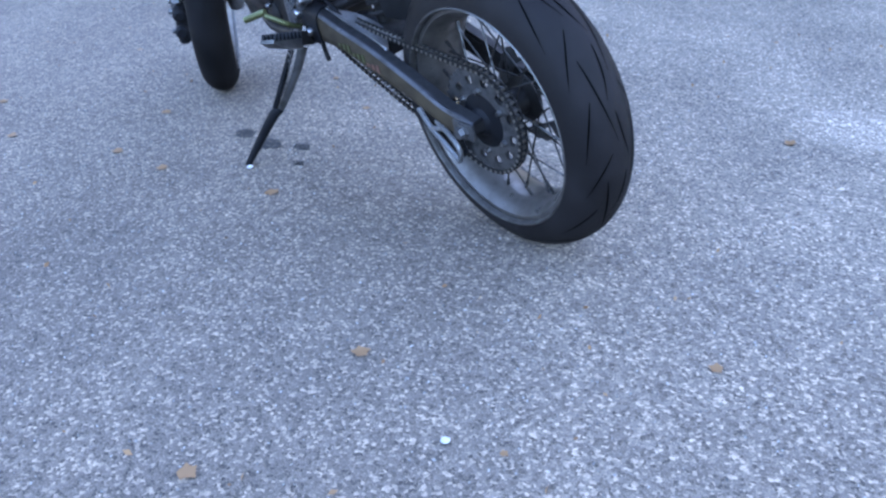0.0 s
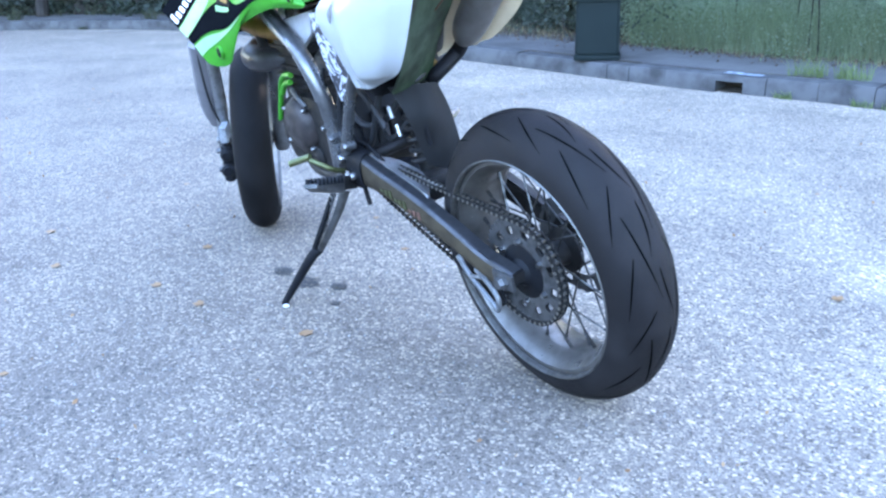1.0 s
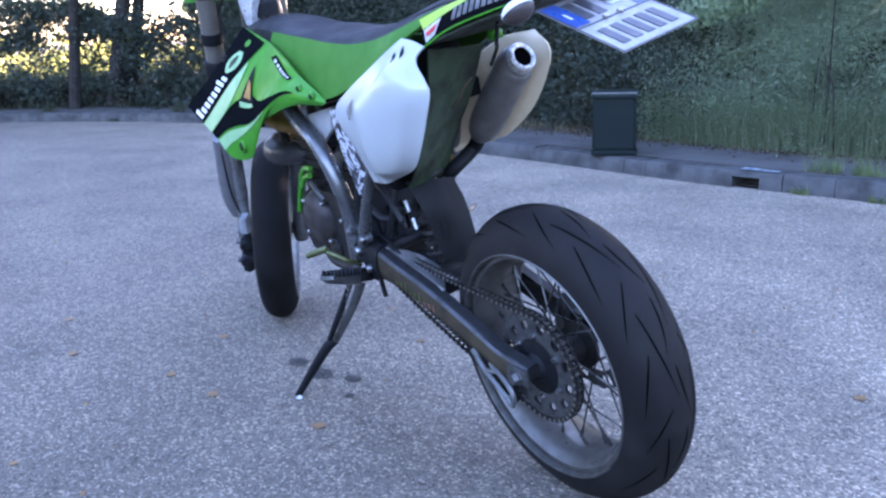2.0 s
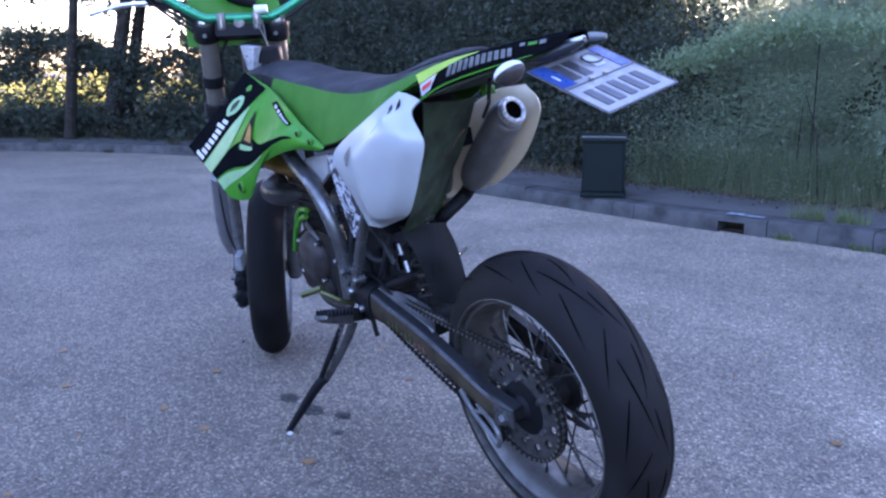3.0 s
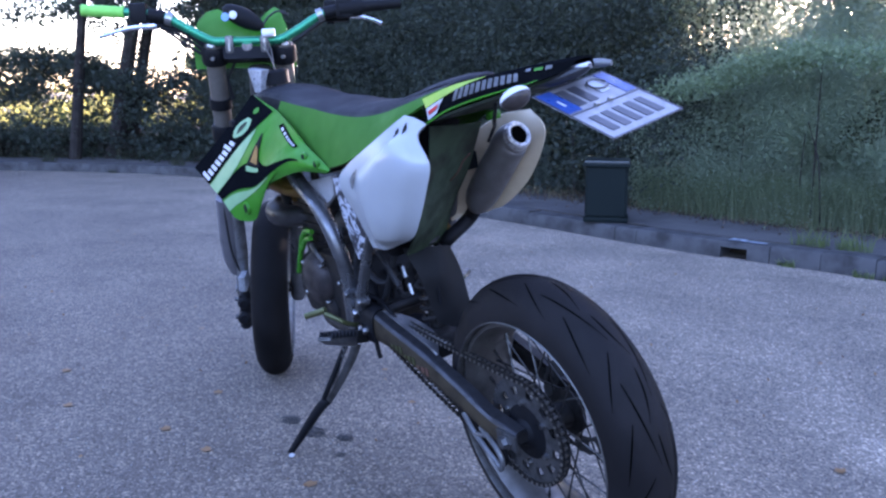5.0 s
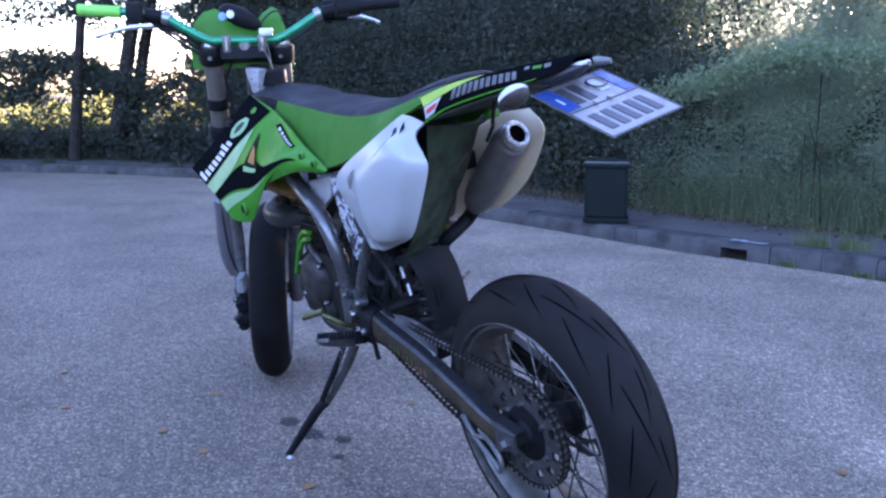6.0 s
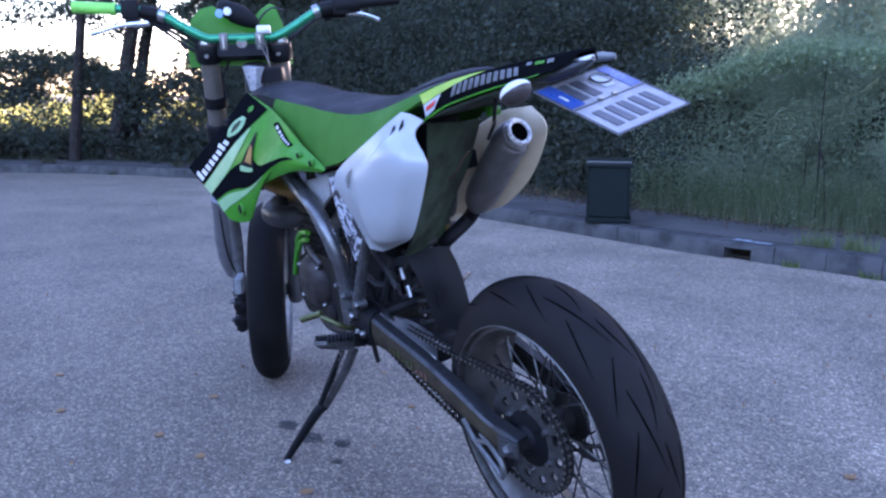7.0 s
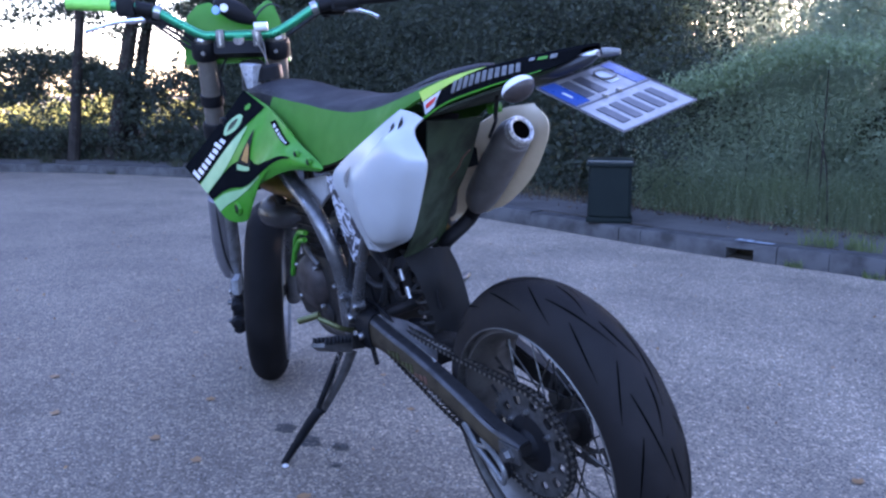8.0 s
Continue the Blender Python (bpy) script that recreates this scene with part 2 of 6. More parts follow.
# Shade at the hedge foot is mixed into this weed colour.
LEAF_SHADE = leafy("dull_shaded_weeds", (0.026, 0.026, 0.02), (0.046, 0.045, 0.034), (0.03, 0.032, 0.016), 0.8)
# Leaf colour lightened to carry the haze over the brambles.
LEAF_MID = leafy("hazed_bramble_leaves", (0.095, 0.128, 0.085), (0.17, 0.205, 0.14), (0.45, 0.52, 0.36), 0.55, 0.5)
LEAF_SUN = leafy("sunlit_leaves", (0.05, 0.06, 0.02), (0.12, 0.12, 0.04), (0.26, 0.26, 0.08))
SPOKE_M = surface("dull_spoke", (0.05, 0.048, 0.046), (0.018, 0.017, 0.015), rough=0.45, metal=0.8, scale=60, amount=0.8)
SPROCKET_M = surface("worn_grey_sprocket", (0.12, 0.116, 0.112), (0.04, 0.037, 0.034), rough=0.42, metal=0.8, scale=40, amount=0.8, bump=0.1)
# Paler copy of the hedge leaves: sun glow and haze in the colour.
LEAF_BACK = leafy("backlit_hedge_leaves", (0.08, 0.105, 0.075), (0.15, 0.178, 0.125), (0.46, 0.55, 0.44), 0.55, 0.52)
GRASS_M = leafy("weed_blades", (0.06, 0.085, 0.03), (0.16, 0.19, 0.08), (0.2, 0.26, 0.08), 0.6)
# Pale tone paints the light on top of the brambles.
LEAF_TIP = leafy("lit_bramble_leaves", (0.08, 0.11, 0.065), (0.2, 0.25, 0.155), (0.3, 0.4, 0.2), 0.5)
WEED_M = leafy("dull_weed_blades", (0.03, 0.034, 0.02), (0.08, 0.085, 0.05), (0.06, 0.07, 0.03), 0.6)
DEAD_M = leafy("dead_leaves", (0.05, 0.038, 0.03), (0.14, 0.105, 0.08), (0.05, 0.03, 0.015), 0.7)
TALL_M = leafy("tall_grass_blades", (0.09, 0.115, 0.07), (0.2, 0.23, 0.14), (0.2, 0.26, 0.12), 0.6)
DRY_M = leafy("dry_stalks", (0.16, 0.13, 0.07), (0.30, 0.25, 0.14), (0.2, 0.16, 0.08), 0.7)
FALLEN_M = leafy("fallen_leaves", (0.19, 0.1, 0.05), (0.40, 0.24, 0.125), (0.12, 0.07, 0.035), 0.6)
STAIN_M = surface("oil_stain", (0.02, 0.018, 0.016), (0.075, 0.066, 0.058), rough=0.7, scale=110, amount=1.0, bump=0.4, grain=150)


# ---- building helpers ----
def part(name, bm, material, parent=None, label="", smooth=True):
    """Links a bmesh as one mesh object under a thing or a part."""
    me = bpy.data.meshes.new(name)
    bmesh.ops.recalc_face_normals(bm, faces=bm.faces)
    bm.to_mesh(me)
    bm.free()
    me.materials.append(material)
    if smooth:
        me.polygons.foreach_set("use_smooth", [True] * len(me.polygons))
        me.set_sharp_from_angle(angle=radians(38))
    ob = new(name, me)
    ob.parent = parent
    if label:
        ob["label"] = label
    return ob


def spline(pts, n):
    """Catmull-Rom through pts, n samples a span."""
    P = [Vector(p) for p in pts]
    if len(P) == 2:
        return [P[0].lerp(P[1], i / n) for i in range(n + 1)]
    out = []
    for i in range(len(P) - 1):
        a = P[i - 1] if i else P[0] * 2 - P[1]
        b, c = P[i], P[i + 1]
        d = P[i + 2] if i + 2 < len(P) else P[-1] * 2 - P[-2]
        for k in range(n):
            t = k / n
            out.append(0.5 * ((2 * b) + (c - a) * t + (2 * a - 5 * b + 4 * c - d) * t * t + (3 * b - a - 3 * c + d) * t ** 3))
    out.append(P[-1])
    return out


def tube(pts, r, seg=10, n=6, bm=None, flat=1.0):
    """A round (or flattened) bar swept along a smooth line; r may be a list, one a point."""
    bm = bm or bmesh.new()
    line = spline(pts, n) if n > 1 else [Vector(p) for p in pts]
    rs = r if isinstance(r, (list, tuple)) else [r] * len(pts)
    rad = [v.x for v in spline([(q, 0, 0) for q in rs], n)] if n > 1 else list(rs)
    side = None
    rings = []
    for i, p in enumerate(line):
        t = (line[min(i + 1, len(line) - 1)] - line[max(i - 1, 0)]).normalized()
        if side is None:
            side = t.cross(Vector((0, 0, 1)) if abs(t.z) < 0.9 else Vector((0, 1, 0))).normalized()
        side = (side - t * side.dot(t)).normalized()
        up = t.cross(side)
        rings.append([bm.verts.new(p + rad[i] * (math.cos(a) * side + flat * math.sin(a) * up))
                      for a in (2 * math.pi * k / seg for k in range(seg))])
    for a, b in zip(rings, rings[1:]):
        for k in range(seg):
            bm.faces.new((a[k], a[(k + 1) % seg], b[(k + 1) % seg], b[k]))
    bm.faces.new(rings[0][::-1])
    bm.faces.new(rings[-1])
    return bm


def revolve(profile, seg, at=(0, 0, 0), closed=True, bm=None):
    """Turns a profile of (radius, y) about the y axis through at."""
    bm = bm or bmesh.new()
    rings = []
    for k in range(seg):
        a = 2 * math.pi * k / seg
        rings.append([bm.verts.new((at[0] + r * math.cos(a), at[1] + y, at[2] + r * math.sin(a))) for r, y in profile])
    m = len(profile)
    for k in range(seg):
        a, b = rings[k], rings[(k + 1) % seg]
        for j in range(m if closed else m - 1):
            bm.faces.new((a[j], a[(j + 1) % m], b[(j + 1) % m], b[j]))
    return bm


def box(lo, hi, bevel=0.0, bm=None, m=None):
    bm = bm or bmesh.new()
    size = [h - l for l, h in zip(lo, hi)]
    mid = [(h + l) / 2 for l, h in zip(lo, hi)]
    made = bmesh.ops.create_cube(bm, size=1, matrix=(m or Matrix()) @ Matrix.Translation(mid) @ Matrix.Diagonal((*size, 1)))
    if bevel:
        edges = list({e for v in made["verts"] for e in v.link_edges})
        bmesh.ops.bevel(bm, geom=edges, offset=bevel, segments=2, affect="EDGES", profile=0.6)
    return bm


def prism(outline, y0, y1, bevel=0.0):
    """A closed outline in the x-z plane, given thickness from y0 to y1."""
    bm = bmesh.new()
    a = [bm.verts.new((x, y0, z)) for x, z in outline]
    b = [bm.verts.new((x, y1, z)) for x, z in outline]
    n = len(outline)
    caps = [bm.faces.new(a[::-1]), bm.faces.new(b)]
    for k in range(n):
        bm.faces.new((a[k], a[(k + 1) % n], b[(k + 1) % n], b[k]))
    if bevel:
        bmesh.ops.bevel(bm, geom=[e for f in caps for e in f.edges], offset=bevel, segments=2, affect="EDGES", profile=0.6)
    bmesh.ops.triangulate(bm, faces=[f for f in bm.faces if len(f.verts) > 4])
    return bm


class Sheet:
    """A smooth sheet through rows of points; at(u, v) with u counting rows and v counting the points of a row."""

    def __init__(self, rows, n=8):
        self.n = n
        lines = [spline(r, n) for r in rows]
        cols = [spline([l[j] for l in lines], n) for j in range(len(lines[0]))]
        self.grid = [[c[i] for c in cols] for i in range(len(cols[0]))]

    def at(self, u, v, lift=0.0):
        g, n = self.grid, self.n
        x = min(max(u * n, 0), len(g) - 1.0001)
        y = min(max(v * n, 0), len(g[0]) - 1.0001)
        i, j = int(x), int(y)
        fx, fy = x - i, y - j
        p = (g[i][j] * (1 - fx) + g[i + 1][j] * fx) * (1 - fy) + (g[i][j + 1] * (1 - fx) + g[i + 1][j + 1] * fx) * fy
        if lift:
            nrm = (g[i + 1][j] - g[i][j]).cross(g[i][j + 1] - g[i][j]).normalized()
            p = p + nrm * lift
        return p

    def mesh(self, thick, out=0):
        """The sheet with thickness; out = 1 or -1 keeps the outer face in place and names the side it faces."""
        bm = bmesh.new()
        if out:
            g, n, m = self.grid, len(self.grid), len(self.grid[0])
            layers = []
            for depth in (0.0, thick):
                rows = []
                for i in range(n):
                    row = []
                    for j in range(m):
                        du = g[min(i + 1, n - 1)][j] - g[max(i - 1, 0)][j]
                        dv = g[i][min(j + 1, m - 1)] - g[i][max(j - 1, 0)]
                        row.append(bm.verts.new(g[i][j] - du.cross(dv).normalized() * depth * out))
                    rows.append(row)
                layers.append(rows)
                for a, b in zip(rows, rows[1:]):
                    for j in range(m - 1):
                        bm.faces.new((a[j], a[j + 1], b[j + 1], b[j]))
            A, B = layers
            rim = [(0, j) for j in range(m)] + [(i, m - 1) for i in range(1, n)] + [(n - 1, j) for j in range(m - 2, -1, -1)] + [(i, 0) for i in range(n - 2, 0, -1)]
            for (i, j), (k, l) in zip(rim, rim[1:] + rim[:1]):
                bm.faces.new((A[i][j], A[k][l], B[k][l], B[i][j]))
            return bm
        vs = [[bm.verts.new(p) for p in row] for row in self.grid]
        for a, b in zip(vs, vs[1:]):
            for j in range(len(a) - 1):
                bm.faces.new((a[j], a[j + 1], b[j + 1], b[j]))
        bmesh.ops.remove_doubles(bm, verts=bm.verts, dist=0.0003)
        bmesh.ops.recalc_face_normals(bm, faces=bm.faces)
        bmesh.ops.solidify(bm, geom=list(bm.faces), thickness=thick)
        return bm

    def strip(self, one, two, lift, n=10, across=6):
        """A sticker between two lines of (u, v), lying on the sheet."""
        bm = bmesh.new()
        A = spline([(*p, 0) for p in one], n)
        B = spline([(*p, 0) for p in two], n)
        vs = []
        for a, b in zip(A, B):
            vs.append([bm.verts.new(self.at(*(a.lerp(b, k / across)).xy, lift)) for k in range(across + 1)])
        for r, s in zip(vs, vs[1:]):
            for j in range(across):
                bm.faces.new((r[j], r[j + 1], s[j + 1], s[j]))
        return bm


def raw(name, verts, faces, material, parent=None, smooth=False):
    me = bpy.data.meshes.new(name)
    me.from_pydata(verts, [], faces)
    me.materials.append(material)
    if smooth:
        me.polygons.foreach_set("use_smooth", [True] * len(me.polygons))
    ob = new(name, me)
    ob.parent = parent
    return ob


def leaf_mesh(name, P, size, material, parent=None, droop=0.0, long=1.7, seed=1):
    """Many small folded leaves at the points P (numpy, n x 3)."""
    rng = np.random.default_rng(seed)
    n = len(P)
    d = rng.normal(size=(n, 3))
    d[:, 2] -= droop
    d /= np.linalg.norm(d, axis=1)[:, None]
    w = np.cross(d, rng.normal(size=(n, 3)))
    w /= np.linalg.norm(w, axis=1)[:, None] + 1e-9
    s = size * rng.uniform(0.4, 1.6, n)[:, None]
    nn = np.cross(d, w)
    tip = P + d * s * long * 0.5
    tail = P - d * s * long * 0.5
    l = P + w * s * 0.5 + nn * s * 0.14
    r = P - w * s * 0.5 + nn * s * 0.14
    V = np.stack([tail, r, tip, l], 1).reshape(-1, 3).astype(np.float32)
    me = bpy.data.meshes.new(name)
    me.vertices.add(4 * n)
    me.vertices.foreach_set("co", V.ravel())
    idx = np.arange(4 * n, dtype=np.int32).reshape(n, 4)
    tri = np.stack([idx[:, [0, 1, 2]], idx[:, [0, 2, 3]]], 1).reshape(-1)
    me.loops.add(6 * n)
    me.loops.foreach_set("vertex_index", tri)
    me.polygons.add(2 * n)
    me.polygons.foreach_set("loop_start", np.arange(0, 6 * n, 3, dtype=np.int32))
    me.update(calc_edges=True)
    me.validate()
    me.materials.append(material)
    ob = new(name, me)
    ob.parent = parent
    return ob

# ---- setting: road, kerb, pavement, verge ----
KERB = [(-16.0, -5.0), (-8.0, -4.3), (-3.0, -3.75), (0.0, -3.3), (1.45, -3.08), (2.35, -2.9), (3.93, -2.76), (6.4, -2.45), (8.7, -1.84), (10.82, -0.08), (12.0, 2.58), (12.59, 6.91), (12.79, 13.81), (12.79, 25.63)]
KLINE = [v.xy for v in spline([(x, y, 0) for x, y in KERB], 24)]
KLEN = [0.0]
for a, b in zip(KLINE, KLINE[1:]):
    KLEN.append(KLEN[-1] + (b - a).length)


def along(s, d=0.0):
    """The point s metres along the kerb's foot and d metres outwards, and the kerb's direction there."""
    i = min(max(int(np.searchsorted(KLEN, s)) - 1, 0), len(KLINE) - 2)
    a, b = KLINE[i], KLINE[i + 1]
    t = (b - a).normalized()
    p = a + t * (s - KLEN[i])
    return Vector((p.x + t.y * d, p.y - t.x * d)), t


def s_of(x):
    return min(range(len(KLINE)), key=lambda i: abs(KLINE[i].x - x) + (100 if KLINE[i].y > 1 else 0))


def s_at(x):
    return KLEN[s_of(x)]


def ribbon(name, d0, d1, z0, z1, material, step=0.5, across=3, wobble=0.0, s0=0.0, s1=None):
    s1 = s1 or KLEN[-1]
    verts, faces = [], []
    n = int((s1 - s0) / step) + 1
    for i in range(n):
        for j in range(across + 1):
            f = j / across
            p, _ = along(s0 + (s1 - s0) * i / (n - 1), d0 + (d1 - d0) * f)
            z = z0 + (z1 - z0) * f
            z += wobble * noise.noise(Vector((p.x * 0.9, p.y * 0.9, 3.0)))
            verts.append((p.x, p.y, z))
    k = across + 1
    for i in range(n - 1):
        for j in range(across):
            faces.append((i * k + j, i * k + j + 1, (i + 1) * k + j + 1, (i + 1) * k + j))
    return raw(name, verts, faces, material, smooth=True)


G = 700
ground = raw("ground", [(G * math.cos(a), G * math.sin(a), -0.08) for a in (2 * math.pi * k / 48 for k in range(48))], [tuple(range(48))], SOIL)
tagged(ground, "bare brown soil around the street reaching the horizon", "ground", kind="structure")
edge = [along(s, 0.05)[0] for s in np.linspace(0, KLEN[-1], 120)]
rv = [(p.x, p.y, 0.0) for p in edge] + [(-16, 26, 0.0)]
road = raw("road", rv, [tuple(range(len(rv)))], ASPHALT)
tagged(road, "worn pale grey asphalt road with stone chips showing", "road", kind="structure")
pavement = ribbon("pavement", 0.13, 0.95, 0.098, 0.102, PATH_M, wobble=0.012)
tagged(pavement, "narrow dull asphalt pavement behind a stone kerb", "pavement", kind="structure")
verge = ribbon("verge", 0.93, 9.0, 0.104, 0.25, SOIL, across=16, wobble=0.05)
tagged(verge, "dark soil with leaf litter under the hedge", "verge", kind="structure")

# kerb stones, each a block of its own; one holds the drain's mouth
kerb = ribbon("kerb", 0.02, 0.15, 0.012, 0.012, SOIL, across=1)
tagged(kerb, "grey stone kerb, chipped, with a dark drain mouth", "kerb", kind="structure")

back = ribbon("kerb_back", 0.151, 0.152, -0.03, 0.104, SOIL, across=1)
back.parent = kerb


def kerb_block(a, b, drain=None):
    """A stone from s = a to s = b; drain: a stretch left open below."""
    bm = bmesh.new()
    rng = random.Random(int(a * 1000))
    tilt, lift = rng.uniform(-0.004, 0.004), rng.uniform(-0.007, 0.006)
    prof = [(0.0, 0.0), (0.004, 0.082), (0.018, 0.1), (0.135, 0.103), (0.135, 0.0)]
    spans = [(a, b, 0.0)] if not drain else [(a, drain[0], 0.0), (drain[0], drain[1], 0.066), (drain[1], b, 0.0)]
    for s0, s1, low in spans:
        n = max(2, int((s1 - s0) / 0.06))
        rings = []
        for i in range(n + 1):
            s = s0 + (s1 - s0) * i / n
            ring = []
            for d, z in prof:
                j = 0.0022 * noise.noise(Vector((s * 9, d * 60, z * 60)))
                p, _ = along(s, d + j + tilt)
                ring.append(bm.verts.new((p.x, p.y, max(z, low) + j + (lift if z > 0.05 else 0))))
            rings.append(ring)
        for r, q in zip(rings, rings[1:]):
            for k in range(5):
                bm.faces.new((r[k], r[(k + 1) % 5], q[(k + 1) % 5], q[k]))
        bm.faces.new(rings[0])
        bm.faces.new(rings[-1][::-1])
    return part("kerb_stone", bm, KERB_M, kerb)


cuts = [s_at(x) for x in (0.85, 1.15, 1.45, 1.74, 2.35, 2.62, 2.78)]
while cuts[0] > 6:
    cuts.insert(0, cuts[0] - 0.45 - 0.3 * ((len(cuts) * 7) % 5) / 5)
while cuts[-1] < KLEN[-1] - 12:
    cuts.append(cuts[-1] + 0.55 + 0.35 * ((len(cuts) * 7) % 5) / 5)
for a, b in zip(cuts, cuts[1:]):
    inside = abs(a - s_at(1.74)) < 0.02
    kerb_block(a + 0.0025, b - 0.0025, (s_at(1.87), s_at(2.01)) if inside else None)

PAINT = surface("faded_pale_paint", (0.2, 0.23, 0.27), (0.07, 0.07, 0.075), rough=0.7, scale=30, amount=0.9, bump=0.3)
for s0, s1, d0, d1 in ((s_at(1.78), s_at(1.78) + 0.13, 0.02, 0.07), (s_at(1.9), s_at(1.9) + 0.1, 0.03, 0.10)):
    mark = ribbon("paint_mark", d0, d1, 0.1065, 0.1075, PAINT, step=0.03, across=2, s0=s0, s1=s1)
    mark.parent = kerb

# ---- street furniture and plants ----
def scrap():
    bm = bmesh.new()
    bmesh.ops.create_grid(bm, x_segments=6, y_segments=6, size=0.035)
    for v in bm.verts:
        v.co.z = 0.03 + 0.03 * noise.noise(v.co * 40)
    ob = tagged(part("paper_scrap", bm, PAPER_M, None, smooth=False), "crumpled white paper scrap lying under the hedge", "litter")
    ob.matrix_world = pose(11.11, -2.15, 0.13, 62, 0, 20)


PAPER_M = surface("white_paper", (0.7, 0.7, 0.68), (0.5, 0.5, 0.48), rough=0.8, scale=50)
scrap()


def waste_bin():
    ob = tagged(new("waste_bin"), "small dark green plastic bin with a flat lid on the pavement", "bin")
    bm = bmesh.new()
    w0, w1, d0, d1, h = 0.141, 0.138, 0.128, 0.126, 0.385
    ring = []
    for z, w, d in ((0.03, w0, d0), (h, w1, d1)):
        ring.append([bm.verts.new((x, y, z)) for x, y in ((-w, -d), (w, -d), (w, d), (-w, d))])
    for k in range(4):
        bm.faces.new((ring[0][k], ring[0][(k + 1) % 4], ring[1][(k + 1) % 4], ring[1][k]))
    bm.faces.new(ring[0][::-1])
    bm.faces.new(ring[1])
    bmesh.ops.bevel(bm, geom=list(bm.edges), offset=0.014, segments=3, affect="EDGES")
    part("body", bm, BIN_M, ob)
    part("plinth", box((-0.149, -0.136, 0.0), (0.149, 0.136, 0.032), 0.008), BIN_M, ob)
    lid = part("lid", box((-0.149, -0.142, h), (0.149, 0.142, h + 0.028), 0.009), BIN_LID, ob)
    part("lid_rim", box((-0.155, -0.147, h - 0.012), (0.155, 0.147, h + 0.006), 0.004), BIN_M, lid)
    ob.matrix_world = pose(3.012, -2.985, 0.101, 0, 0, 44)
    return ob


waste_bin()


def clumps(n, centres, sigma, per, seed):
    rng = np.random.default_rng(seed)
    c = np.array(centres)
    pick = rng.integers(0, len(c), n)
    return c[pick] + rng.normal(size=(n, 3)) * np.array(sigma)


def stand(s0, s1, d0, d1, z0, z1, n, sigma, seed, keep=None):
    """Clump centres in a stretch along the kerb."""
    rng = np.random.default_rng(seed)
    out = []
    while len(out) < n:
        s, d, z = rng.uniform(s0, s1), rng.uniform(d0, d1), rng.uniform(z0, z1)
        if keep and not keep(s, d, z, rng.uniform()):
            continue
        p, _ = along(s, d)
        out.append((p.x, p.y, z))
    return out


S0, S1, S2, S3 = s_at(-5), s_at(4.2), s_at(9.4), KLEN[-1] - 8


# low brambles beside the pavement, arching at the top
def bramble_keep(s, d, z, r):
    top = 1.22 - 0.17 * max(0.0, s - s_at(1.9)) + 0.14 * noise.noise(Vector((s * 1.4, d, 0)))
    return z < top * (0.55 + 0.6 * min(1, (d - 0.75) / 0.5))


NEAR = s_at(0.3)
bramble = leaf_mesh("bramble", clumps(230000, stand(NEAR, s_at(3.4), 0.85, 1.9, 0.1, 1.5, 420, 0, 3, bramble_keep), (0.09, 0.09, 0.09), 0, 4), 0.0103, LEAF_MID, seed=5)
# Outer brambles are out of view, kept to block light.
outer = leaf_mesh("bramble", clumps(15000, stand(S0, NEAR, 0.85, 1.9, 0.1, 1.5, 450, 0, 36, bramble_keep), (0.1, 0.1, 0.1), 0, 37), 0.034, LEAF_MID, seed=38)
tagged(outer, "dense green bramble thicket along the pavement", "bramble", kind="stuff")
tagged(bramble, "dense green bramble thicket along the pavement", "bramble", kind="stuff")

# tall dark hedge behind and round the bend
def dark_keep(s, d, z, r):
    p, _ = along(s, d)
    # a gap that the low sun shines through
    if 0.9 < p.x < 3.2 and -0.1 < z - 1.25 - 0.19 * (d - 0.9) < 0.5 and r > 0.7:
        return False
    if z > 1.45 and abs((p.x - 2.6) * 0.85 + (p.y + 4.5) * 0.53) < 0.7:
        return r < 0.85
    return noise.noise(Vector((s * 0.8, d * 1.2, z * 1.1))) > -0.24


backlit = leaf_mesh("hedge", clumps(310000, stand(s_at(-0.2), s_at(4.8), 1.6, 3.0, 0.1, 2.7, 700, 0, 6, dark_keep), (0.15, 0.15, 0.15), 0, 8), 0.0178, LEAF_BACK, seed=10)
# Outer hedge is out of view and keeps the low sun out.
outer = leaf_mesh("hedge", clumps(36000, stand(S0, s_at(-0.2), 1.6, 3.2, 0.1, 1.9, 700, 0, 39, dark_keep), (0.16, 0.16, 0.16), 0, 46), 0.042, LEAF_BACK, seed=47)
tagged(outer, "tall unclipped hedge with light shining through its leaves", "hedge", kind="stuff")
tagged(backlit, "tall unclipped hedge with light shining through its leaves", "hedge", kind="stuff")
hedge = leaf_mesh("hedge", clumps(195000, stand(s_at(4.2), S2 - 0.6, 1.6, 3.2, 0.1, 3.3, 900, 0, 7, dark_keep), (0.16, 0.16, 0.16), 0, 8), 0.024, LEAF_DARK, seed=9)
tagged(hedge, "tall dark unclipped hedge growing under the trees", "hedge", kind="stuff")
# Dark layer added behind the brambles so no sunlit soil shows through.
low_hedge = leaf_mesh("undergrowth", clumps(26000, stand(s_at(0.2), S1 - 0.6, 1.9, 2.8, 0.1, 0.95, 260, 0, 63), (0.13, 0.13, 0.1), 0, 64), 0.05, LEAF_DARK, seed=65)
tagged(low_hedge, "dark leaf layer added behind the brambles to close bright gaps", "undergrowth", kind="stuff")
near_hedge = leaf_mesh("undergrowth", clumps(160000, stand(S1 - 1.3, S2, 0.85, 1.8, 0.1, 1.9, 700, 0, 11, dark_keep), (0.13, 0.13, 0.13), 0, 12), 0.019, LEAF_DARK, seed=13)
